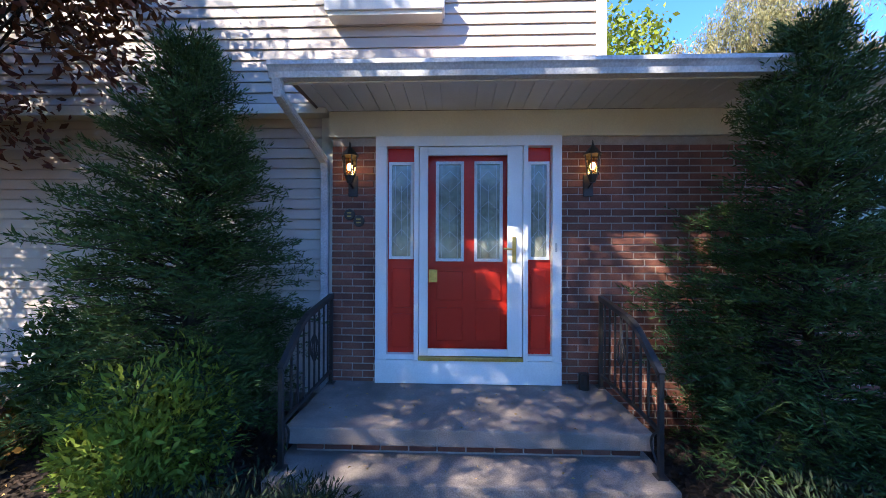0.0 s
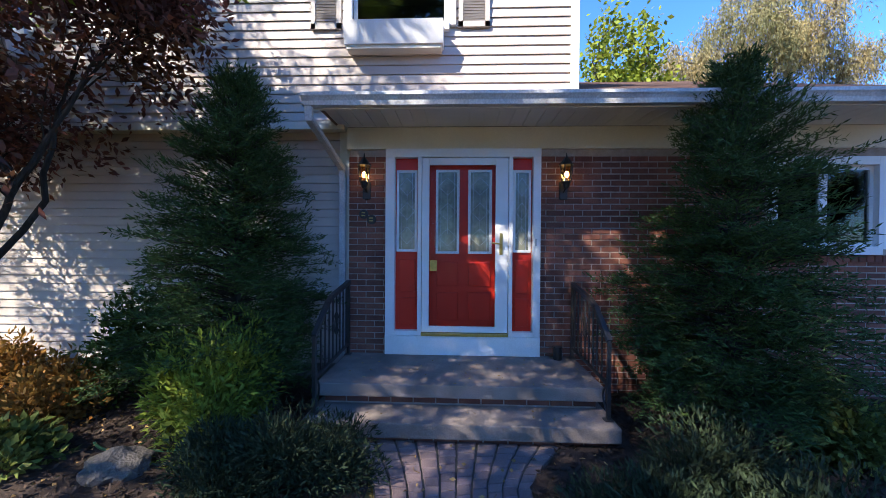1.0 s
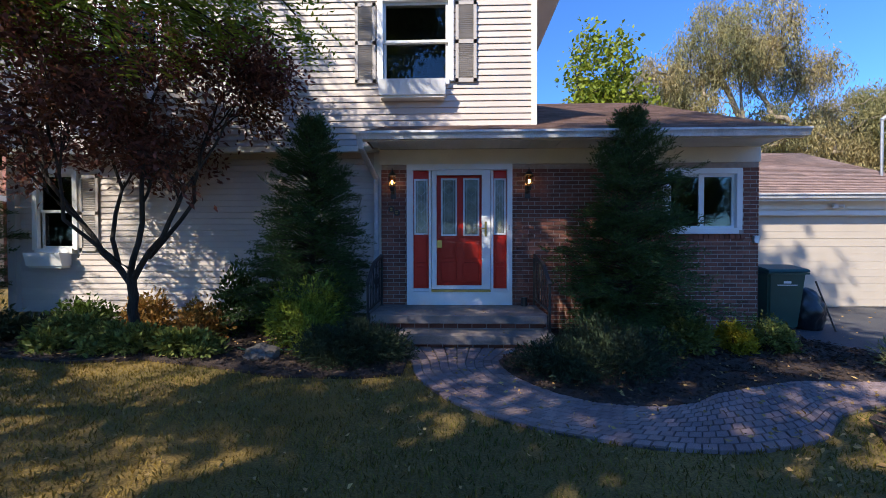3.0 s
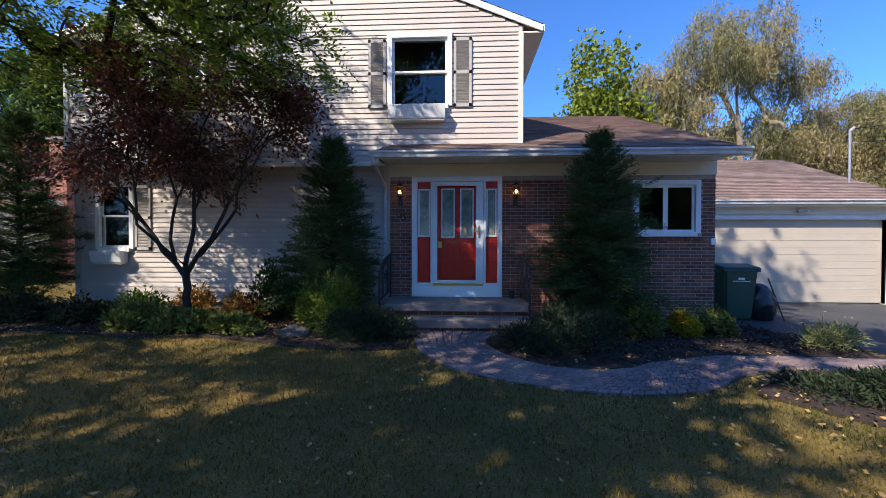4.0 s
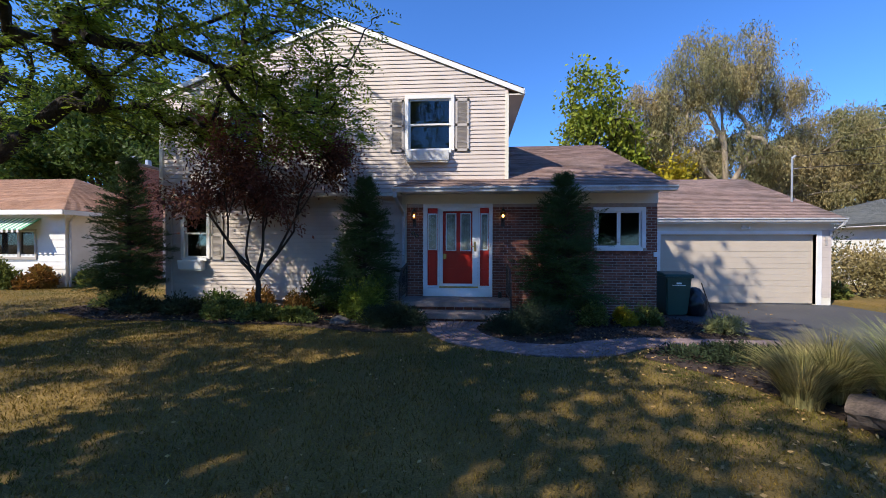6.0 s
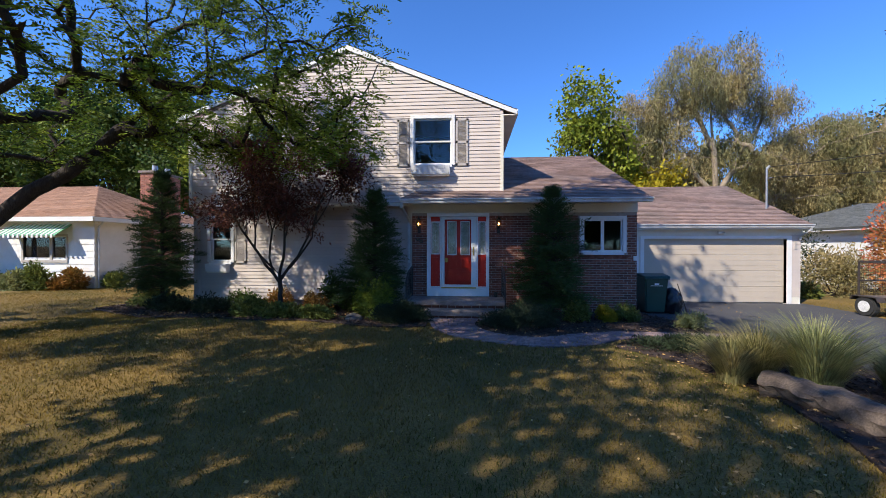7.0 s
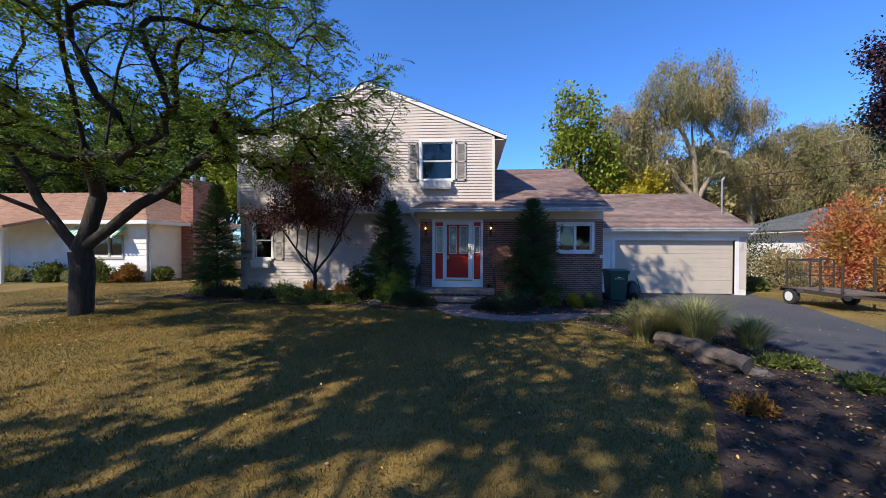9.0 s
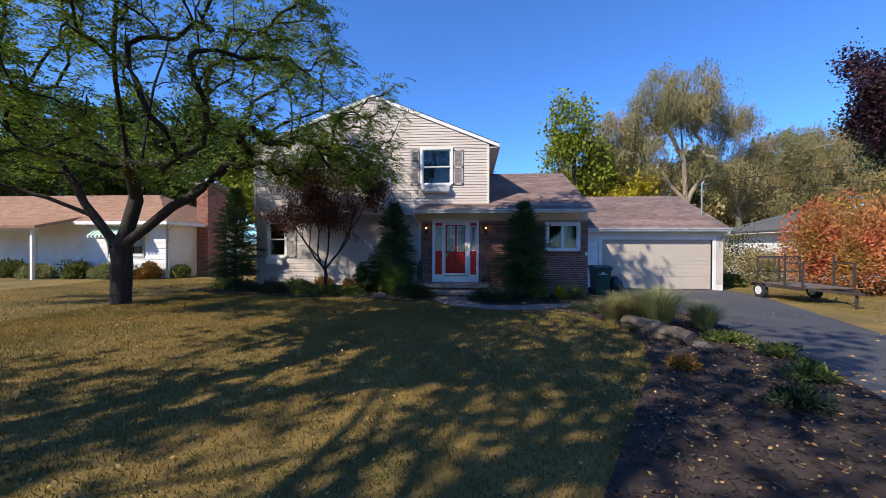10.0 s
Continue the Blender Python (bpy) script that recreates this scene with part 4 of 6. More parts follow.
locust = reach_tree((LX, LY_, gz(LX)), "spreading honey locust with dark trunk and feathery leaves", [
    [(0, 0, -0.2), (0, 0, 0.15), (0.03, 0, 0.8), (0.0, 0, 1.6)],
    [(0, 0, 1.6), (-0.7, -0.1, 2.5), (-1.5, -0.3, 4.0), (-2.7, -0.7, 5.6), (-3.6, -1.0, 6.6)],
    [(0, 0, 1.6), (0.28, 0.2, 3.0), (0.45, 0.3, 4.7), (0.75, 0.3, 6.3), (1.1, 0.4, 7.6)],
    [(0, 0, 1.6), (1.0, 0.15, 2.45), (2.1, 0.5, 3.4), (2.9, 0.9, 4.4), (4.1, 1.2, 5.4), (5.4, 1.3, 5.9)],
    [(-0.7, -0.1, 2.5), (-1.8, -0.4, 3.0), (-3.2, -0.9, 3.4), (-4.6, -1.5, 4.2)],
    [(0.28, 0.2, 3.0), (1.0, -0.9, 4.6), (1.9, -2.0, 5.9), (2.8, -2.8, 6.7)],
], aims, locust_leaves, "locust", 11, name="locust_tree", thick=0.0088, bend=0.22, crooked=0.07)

# Japanese maple before the siding
MX, MY = -4.55, 1.6
jmaple = big_tree((MX, MY, gz(MX)), "small Japanese maple with dark purple leaves in the bed", [
    ([(0, 0, -0.1), (0.02, 0, 0.5), (0.0, 0, 0.95)], 0.065, 0.055, []),
    ([(0, 0, 0.85), (-0.45, -0.1, 1.5), (-0.9, -0.2, 2.2), (-1.2, -0.3, 2.9)], 0.04, 0.015, [(1, 0.75), (0.75, 0.8), (0.5, 0.8)]),
    ([(0, 0, 0.9), (0.1, 0.1, 1.7), (0.1, 0.1, 2.5), (0.15, 0.1, 3.1)], 0.04, 0.015, [(1, 0.7), (0.75, 0.8), (0.5, 0.8)]),
    ([(0, 0, 0.9), (0.5, -0.1, 1.5), (0.85, -0.15, 2.1), (1.25, -0.1, 2.7)], 0.04, 0.015, [(1, 0.75), (0.75, 0.8), (0.5, 0.8)]),
    ([(0.3, 0, 1.2), (0.8, 0.1, 2.0), (0.95, 0.1, 2.7), (1.05, 0.1, 3.0)], 0.03, 0.012, [(1, 0.65), (0.7, 0.75)]),
    ([(-0.2, 0, 1.1), (-0.35, 0.2, 2.2), (-0.5, 0.2, 3.2)], 0.03, 0.012, [(1, 0.7), (0.7, 0.75), (0.5, 0.6)]),
    ([(0.0, 0, 1.0), (-0.3, -0.6, 1.7), (-0.2, -0.8, 2.5)], 0.03, 0.012, [(1, 0.7), (0.7, 0.7)]),
], 2, lambda t, d: tuft(*thin(t, d, 0.44), 6, 0.11, 0.088, 0.038, 0.5, 0.35), "maple", 5, name="japanese_maple", spread=45, lift=0.0, kids=3, shrink=0.7, wander=0.45)


def fir(at, h, r, branches, label, seed, bare=0.12, mat_name="fir", needle=0.11, group="", power=0.85, lean=(0, 0)):
    """An evergreen of loose, slightly drooping sprays with an uneven outline."""
    g = np.random.default_rng(seed)
    t = thing("evergreen_tree", at, label, "evergreen", group)
    foot = Vector(at)
    sk = Skeleton()
    sk.tube([foot + Vector((lean[0] * i / 6, lean[1] * i / 6, h * i / 6 - (0.1 if i == 0 else 0))) for i in range(7)], [0.018 + 0.035 * h / 3 * (1 - i / 6) for i in range(7)], 7)
    C, D, L = [], [], []
    for b in range(branches):
        f = bare + (1 - bare) * (g.random() ** 1.1)
        az = g.uniform(0, 2 * math.pi)
        lump = 0.66 + 0.22 * math.sin(az * 3 + f * 13) + 0.12 * math.sin(az * 7 - f * 21) + abs(g.normal(0, 0.24))
        ln = r * max(0.04, (1 - f ** power)) * lump * min(1.0, 0.65 + (f - bare) * 2.2) + 0.07
        d = np.array([math.cos(az), math.sin(az), 0.30 + 0.9 * f * f + g.normal(0, 0.14)])
        o = np.array([foot.x + lean[0] * f, foot.y + lean[1] * f, foot.z + f * h - 0.22 * ln])
        m = max(3, int(ln / 0.07))
        ss = np.linspace(0.0, 1, m + 1)
        pts = o + d * (ln * ss)[:, None] - np.array([0, 0, 1.0]) * (0.34 * ln * ss * ss)[:, None]
        sk.tube([Vector(p) for p in (pts[0], pts[len(pts) // 2], pts[-1])], [0.010, 0.006, 0.003], 3)
        side = np.array([-math.sin(az), math.cos(az), 0])
        i = np.arange(1, m + 1)
        i = i[ss[i] > 0.3]
        w = 0.26 * ln * (1.1 - ss[i]) + 0.09
        for q in (-1, 1):
            qd = d * 0.8 + side * q * 0.85 + np.stack([np.zeros(len(i)), np.zeros(len(i)), -0.12 + g.normal(0, 0.22, len(i))], 1)
            for j in range(7):
                c = pts[i] + qd * (w * j / 7.0)[:, None] + g.normal(0, 0.008, (len(i), 3))
                for e in (-1, 1):
                    C.append(c), D.append(qd * 0.9 + (d * 0.5 - side * q * 0.45) * e * 0.9 + g.normal(0, 0.55, (len(i), 3))), L.append(needle * g.uniform(0.6, 1.35, len(i)))
    C, D, L = np.concatenate(C), np.concatenate(D), np.concatenate(L)
    finish("trunk", sk.mesh("trunk"), M["bark"], t)
    add_crown("foliage", leaves(C, D, L, L * 0.2), M[mat_name], t)
    return t


fir((-2.17, 2.05, gz(-2.2)), 3.2, 0.88, 560, "dark green bushy evergreen beside the entrance steps", 3, needle=0.05, power=1.9)
fir((2.45, 1.95, gz(2.4)), 3.25, 1.02, 600, "tall dark green evergreen before the brick wall", 4, needle=0.05, power=1.7)
fir((-8.35, 2.25, gz(-8.3)), 3.75, 0.98, 420, "dark evergreen on a bare stem beside the house corner", 6, bare=0.17, needle=0.06, power=1.5)


def shrub(at, rx, ry, rz, n, size, material, label, seed, aspect=0.45, name="shrub", category="shrub", lump=0.25, up=0.4, group=""):
    """A low bush: stems, and leaves in uneven lumps over its whole depth."""
    g = np.random.default_rng(seed)
    t = thing(name, at, label, category, group)
    o = np.array(at)
    k = 14
    centres = unit(g.normal(size=(k, 3))) * np.array([rx, ry, rz]) * g.uniform(0.45, 0.8, (k, 1))
    centres[:, 2] = np.abs(centres[:, 2]) * 0.9 + rz * 0.12
    pick = g.integers(0, k, n)
    rad = np.array([rx, ry, rz]) * (0.30 + lump * g.random((k, 1)))
    v = unit(g.normal(size=(n, 3))) * (g.random((n, 1)) ** 0.45)
    c = centres[pick] + v * rad[pick]
    c[:, 2] = np.maximum(c[:, 2], 0.01)
    d = v + g.normal(size=(n, 3)) * 0.5 + np.array([0, 0, up])
    L = size * g.uniform(0.6, 1.35, n)
    sk = Skeleton()
    for q in centres:
        sk.tube([Vector(o), Vector(o + q * np.array([0.6, 0.6, 0.5])), Vector(o + q)], [0.012, 0.008, 0.004], 4)
    finish("stem", sk.mesh("stem"), M["bark"], t)
    add_crown("foliage", leaves(c + o, d, L, L * aspect), M[material], t)
    return t


S = [
    # separate bush added in place of the fir's own sunlit lower sprays
    ((-2.0, 1.46), 0.60, 0.42, 1.0, 8000, 0.065, "fir_sunlit", "yellow-green bush standing in for the evergreen's sunlit lower sprays", 0.3, "yew"),
    ((-1.25, 0.98), 0.75, 0.48, 0.50, 15000, 0.05, "juniper", "low spreading grey-green juniper mound beside the path", 0.22, "juniper"),
    ((1.42, 0.62), 0.92, 0.62, 0.52, 20000, 0.05, "juniper", "wide spreading grey-green juniper filling the curve of the path", 0.22, "juniper"),
    ((3.63, 1.55), 0.27, 0.25, 0.38, 2600, 0.05, "gold", "small bright golden cypress bush", 0.4, "golden_shrub"),
    ((4.12, 1.62), 0.33, 0.28, 0.40, 2600, 0.055, "shrub", "small rounded green bush beside the golden one", 0.4, "shrub"),
    ((2.95, 1.35), 0.35, 0.30, 0.45, 2200, 0.07, "shrub", "loose green bush under the evergreen", 0.45, "shrub"),
    ((-3.25, 2.25), 0.52, 0.40, 1.0, 2600, 0.075, "green", "upright dark green bush against the siding", 0.5, "shrub"),
    ((-3.75, 1.75), 0.48, 0.36, 0.55, 2400, 0.065, "rust", "low bush with rust and yellow autumn leaves", 0.45, "autumn_shrub"),
    ((-4.3, 1.15), 0.55, 0.32, 0.33, 2600, 0.075, "shrub", "low pale green perennials at the lawn's edge", 0.5, "perennial"),
    ((-3.3, 1.02), 0.48, 0.28, 0.30, 2200, 0.075, "shrub", "low pale green perennials at the lawn's edge", 0.5, "perennial"),
    ((-5.2, 1.35), 0.6, 0.35, 0.38, 2600, 0.075, "shrub", "low pale green perennials at the lawn's edge", 0.5, "perennial"),
    ((-6.4, 1.6), 0.6, 0.4, 0.42, 2400, 0.075, "juniper", "low dark ground cover at the lawn's edge", 0.4, "perennial"),
    ((-7.6, 1.7), 0.7, 0.45, 0.40, 2400, 0.08, "juniper", "low dark ground cover at the lawn's edge", 0.4, "perennial"),
    ((-8.8, 2.4), 0.7, 0.5, 0.45, 2400, 0.08, "shrub", "loose green ground cover by the house corner", 0.45, "perennial"),
    ((-8.25, 3.9), 0.3, 0.3, 1.05, 1500, 0.08, "gold", "tall yellow-green bush at the house corner", 0.5, "shrub"),
    ((-4.9, 2.3), 0.45, 0.3, 0.55, 1600, 0.075, "rust", "low bush with rust and yellow autumn leaves", 0.45, "autumn_shrub"),
    ((-6.0, 2.4), 0.55, 0.32, 0.5, 1800, 0.07, "green", "dark green bush below the window box", 0.5, "shrub"),
    ((4.05, -0.75), 0.85, 0.42, 0.22, 4500, 0.07, "juniper", "flat grey-green creeping juniper beside the path", 0.25, "juniper"),
    ((5.0, -0.85), 0.7, 0.45, 0.24, 3600, 0.07, "juniper", "flat grey-green creeping juniper beside the path", 0.25, "juniper"),
    ((5.35, 1.0), 0.42, 0.35, 0.36, 1800, 0.09, "plume", "pale grassy bush at the corner of the driveway", 0.16, "perennial"),
    ((5.45, -3.85), 0.42, 0.30, 0.16, 1300, 0.07, "shrub", "sprawling yellow-green ground cover by the driveway", 0.4, "perennial"),
    ((5.75, -4.7), 0.35, 0.25, 0.16, 900, 0.08, "shrub", "sprawling yellow-green ground cover by the driveway", 0.4, "perennial"),
    ((5.2, -5.9), 0.3, 0.25, 0.22, 700, 0.09, "shrub", "thin green weeds in the mulch", 0.3, "perennial"),
    ((4.3, -6.9), 0.35, 0.28, 0.22, 700, 0.10, "juniper", "thin green weeds in the mulch", 0.25, "perennial"),
    ((3.75, -5.6), 0.22, 0.2, 0.16, 500, 0.08, "rust", "small dry brown plant in the mulch", 0.3, "perennial"),
]
for i, (p, rx, ry, rz, n, size, ma, lab, asp, nm) in enumerate(S):
    shrub((p[0], p[1], gz(p[0]) + 0.03), rx, ry, rz, n, size, ma, lab, 100 + i, asp, nm, nm.replace("_", " "))


def grass_clump(at, h, spread, n, material, label, seed):
    g = np.random.default_rng(seed)
    t = thing("ornamental_grass", at, label, "ornamental grass", "grasses by the driveway")
    o = np.array(at)
    az, out, hh = g.uniform(0, 2 * math.pi, n), g.random(n) ** 0.7 * spread, h * g.uniform(0.55, 1.1, n)
    foot = np.stack([np.cos(az) * out * 0.3, np.sin(az) * out * 0.3, np.zeros(n)], 1) + o
    side = np.stack([-np.sin(az), np.cos(az), np.zeros(n)], 1)
    q = []
    last = None
    for k in range(4):
        s = (k + 1) / 4
        p = foot + np.stack([np.cos(az) * out * s ** 2, np.sin(az) * out * s ** 2, hh * (s - 0.25 * s ** 3)], 1)
        w = 0.006 * (1.15 - s)
        cur = (p - side * w, p + side * w)
        if last is None:
            last = (foot - side * 0.005, foot + side * 0.005)
        q.append(np.stack([last[0], last[1], cur[1], cur[0]], 1))
        last = cur
    add_crown("blades", np.concatenate(q), M[material], t)
    return t


grass_clump((3.95, -2.35, gz(4)), 0.80, 0.55, 1100, "straw", "dry straw-coloured clump of ornamental grass", 1)
grass_clump((4.85, -2.55, gz(5)), 1.15, 0.75, 1500, "plume", "tall pale green clump of ornamental grass", 2)
grass_clump((5.7, -2.75, gz(6)), 0.80, 0.55, 1000, "plume", "lower green clump of ornamental grass", 3)
grass_clump((4.4, -2.2, gz(4)), 0.95, 0.6, 900, "straw", "dry straw-coloured clump of ornamental grass", 4)


def log_piece():
    t = thing("log", (4.42, -3.4, gz(4.4)), "weathered split log lying on the bed's edge", "log")
    sk = Skeleton()
    n = 26
    pts = [Vector((4.05 + 0.62 * f + 0.10 * math.sin(f * 5), -2.75 - 1.55 * f, gz(4.4) + 0.13 + 0.02 * math.sin(f * 9))) for f in (i / n for i in range(n + 1))]
    sk.tube(pts, [0.15 + 0.03 * math.sin(3.0 * i / n) - 0.03 * (i / n) ** 2 for i in range(n + 1)], 20)
    sk.f += [tuple(range(20)), tuple(range(len(sk.v) - 20, len(sk.v)))]
    me = sk.mesh("timber")
    for v in me.vertices:
        q = Vector((v.co.x * 1.0, v.co.y * 0.5, v.co.z))
        v.co += Vector((1, 0.4, 0.8)) * (noise.noise(q * 7) * 0.06 + noise.noise(q * 19) * 0.025)
    finish("timber", me, M["log"], t)


log_piece()


def boulder(at, r, label, seed, squash=0.65):
    bm = bmesh.new()
    bmesh.ops.create_icosphere(bm, subdivisions=3, radius=r)
    for v in bm.verts:
        k = 1 + 0.35 * noise.noise(v.co * (1.6 / r) + Vector((seed, 0, 0))) + 0.1 * noise.noise(v.co * (5 / r) + Vector((0, seed, 0)))
        v.co = Vector((v.co.x * k * 1.25, v.co.y * k, v.co.z * k * squash)) + Vector(at)
    return tagged(part("rock", bm, M["stone"], None, "", False), label, "rock", "garden rocks")


boulder((-2.42, 1.02, gz(-2.4) + 0.07), 0.165, "grey rounded garden rock on the mulch", 1)
boulder((4.75, -4.25, gz(4.7) + 0.04), 0.13, "pale grey rock at the log's end", 2)
boulder((-9.0, 2.9, gz(-9) + 0.08), 0.2, "grey rounded garden rock under the evergreen", 3)

# ---- trees behind and round the place ----


def limb_set(h, r, n, seed, rad, start=0.3):
    random.seed(seed)
    out = [([(0, 0, -0.2), (0.05, 0, h * 0.25), (0.1, 0.05, h * 0.55), (0.0, 0.1, h * 0.85)], rad, rad * 0.3, [(1, h * 0.14), (0.8, h * 0.15), (0.65, h * 0.16)])]
    for i in range(n):
        a = 2 * math.pi * (i + random.random() * 0.6) / n
        z0 = h * random.uniform(start, start + 0.3)
        c, s = math.cos(a), math.sin(a)
        k = random.uniform(0.5, 0.8)
        out.append(([(0.05 * c, 0.05 * s, z0), (r * 0.35 * k * c, r * 0.35 * k * s, z0 + h * 0.10), (r * 0.75 * k * c, r * 0.75 * k * s, z0 + h * random.uniform(0.18, 0.3))], rad * 0.45, rad * 0.12, [(1, h * 0.15), (0.6, h * 0.15)]))
    return out


def willow_fol(t, d, g=rng):
    """Hanging strands of narrow leaves, several from each twig."""
    out = []
    t = np.repeat(t + g.normal(scale=0.25, size=t.shape), 6, axis=0) + g.normal(scale=0.22, size=(len(t) * 6, 3))
    ln = g.uniform(0.2, 1.0, len(t)) ** 1.5 * 1.9
    for i in range(9):
        c = t + np.array([0, 0, -1.0]) * (ln * (i / 9))[:, None] + g.normal(scale=0.09, size=t.shape)
        out.append(leaves(c, g.normal(size=t.shape) * 0.45 + np.array([0, 0, -1.0]), g.uniform(0.14, 0.28, len(t)), 0.05))
    return np.concatenate(out)


def leafy(per, spread, size, aspect=0.55):
    return lambda t, d: tuft(t, d, per, spread, size, size * aspect, 0.4, 0.1)


def tree_at(x, y, h, r, n, label, leaf, fol, seed, name="tree", bark="bark", rad=None, level=2, start=0.3, group="background trees", lift=0.1, droop=0.0):
    return big_tree((x, y, gz(x)), label, limb_set(h, r, n, seed, rad or h * 0.022, start), r, fol, leaf, seed, name, bark, level, 45, lift, 3, droop, group=group)


def lobed(at, label, leaf, fol, seed, stems, lobes, **kw):
    return reach_tree((at[0], at[1], gz(at[0])), label, stems, lobe_points(lobes, np.random.default_rng(seed)), fol, leaf, seed, group="background trees", step=0.9, crooked=0.2, **kw)


lobed((8.3, 17.0), "tall yellow-green tree behind the wing's roof", "yellowgreen", lambda t, d, g: tuft(t, d, 16, 0.36, 0.26, 0.15, 0.4, 0.1), 21, [[(0, 0, -0.2), (0, 0, 3.0), (-0.1, 0, 5.5), (-0.3, 0, 9.5)]],
      [(7.9, 17.0, 11.2, 1.5, 1.5, 2.3, 36), (8.7, 17.0, 9.0, 2.0, 1.6, 1.7, 36), (6.9, 17.0, 8.6, 1.3, 1.3, 1.6, 26), (9.8, 17.2, 7.0, 1.4, 1.3, 1.4, 24), (7.2, 17, 6.2, 1.8, 1.5, 1.2, 20)], thick=0.014)
tree_at(11.0, 18.5, 7.5, 3.0, 7, "low yellow tree behind the roofs", "gold", leafy(8, 0.35, 0.28), 22, start=0.15)
WILLOW = "large willow with tan hanging strands behind the garage"
lobed((17.4, 19.0), WILLOW, "willow", willow_fol, 23, [[(0, 0, -0.2), (-0.1, 0, 3.0), (-0.3, 0, 5.2)], [(-0.3, 0, 5.2), (-0.5, 0, 8.5), (-0.8, 0, 12.0)], [(-0.3, 0, 5.2), (-1.9, 0.2, 7.6), (-4.4, 0.4, 9.8)], [(-0.3, 0, 5.2), (1.2, 0.2, 8.0), (2.8, 0.3, 10.8)], [(-0.5, 0, 8.5), (-1.8, 0, 11.2)]],
      [(16.4, 19.0, 13.7, 3.2, 2.6, 2.4, 100), (15.0, 19.2, 12.6, 2.2, 2.0, 2.0, 40), (12.1, 19.4, 11.2, 2.2, 1.8, 1.5, 56), (20.6, 19.4, 11.9, 1.7, 1.6, 1.2, 36), (18.4, 19.3, 12.6, 1.6, 1.6, 1.7, 30), (14.0, 19.2, 9.8, 1.8, 1.4, 1.0, 24), (13.6, 19.5, 7.8, 3.0, 1.8, 1.4, 40), (19.0, 19.6, 8.4, 2.6, 1.8, 1.5, 36), (11.3, 19.5, 8.4, 1.7, 1.5, 1.4, 24)], name="willow_tree", bark="bark_l", thick=0.015)
lobed((22.6, 21.0), "large willow with tan hanging strands and a leaning pale trunk", "willow", willow_fol, 24, [[(0, 0, -0.2), (-0.3, 0, 3.0), (-0.4, 0, 5.0)], [(-0.4, 0, 5.0), (0.8, -0.4, 7.6), (2.6, -0.8, 9.2), (5.4, -1.0, 9.9)], [(-0.4, 0, 5.0), (-1.2, 0, 7.4), (-1.6, 0.2, 9.0)]],
      [(21.2, 20.8, 8.6, 2.4, 2.0, 1.9, 60), (25.0, 21.0, 9.4, 2.6, 2.2, 2.2, 76), (28.6, 21.6, 9.8, 2.8, 2.2, 2.0, 70), (24.0, 20.8, 6.4, 3.0, 2.0, 1.8, 50), (28.2, 21.0, 6.6, 2.6, 2.0, 1.8, 40)], name="willow_tree", bark="bark_l", thick=0.014)
tree_at(31.0, 25.0, 11.0, 6.5, 8, "willow with tan hanging strands far behind", "willow", willow_fol, 25, "willow_tree", "bark_l", 0.32, start=0.25)
tree_at(13.5, 24.0, 10.0, 5.5, 8, "willow with tan hanging strands far behind", "willow", willow_fol, 26, "willow_tree", "bark_l", 0.30, start=0.35)
tree_at(38.0, 24.0, 14.5, 5.0, 10, "tall green tree at the far side of the driveway", "conifer", leafy(8, 0.45, 0.36), 27, start=0.15)
tree_at(26.6, 12.0, 12.5, 4.6, 10, "tall dark purple maple by the neighbouring house", "purple", leafy(18, 0.42, 0.21), 28, "purple_maple", start=0.25)
tree_at(-19.5, 19.0, 10.5, 3.6, 9, "green tree between the two houses", "green", leafy(9, 0.38, 0.30), 29, start=0.12)
tree_at(-15.5, 17.0, 9.0, 3.0, 8, "yellow-green tree between the two houses", "yellowgreen", leafy(7, 0.36, 0.28), 30, start=0.1)
for i, (x, y, h, r) in enumerate(((-27, 24, 14, 6), (-36, 27, 16, 7), (-47, 30, 17, 7), (-60, 34, 17, 8))):
    tree_at(x, y, h, r, 10, "tall dark green tree behind the neighbouring house", "green", leafy(9, 0.55, 0.45), 31 + i, start=0.15)
for i, (x, y, h, r) in enumerate(((25, 33, 11, 7), (34, 36, 12, 7), (46, 30, 13, 7), (44, 18, 11, 6), (17, 36, 10, 6), (3, 40, 9, 6), (-8, 40, 10, 7), (56, 22, 12, 7), (-24, 40, 12, 8))):
    tree_at(x, y, h, r, 8, "green and tan tree in the far woods", "conifer" if i % 2 else "willow", leafy(8, 0.6, 0.5), 41 + i, start=0.1)
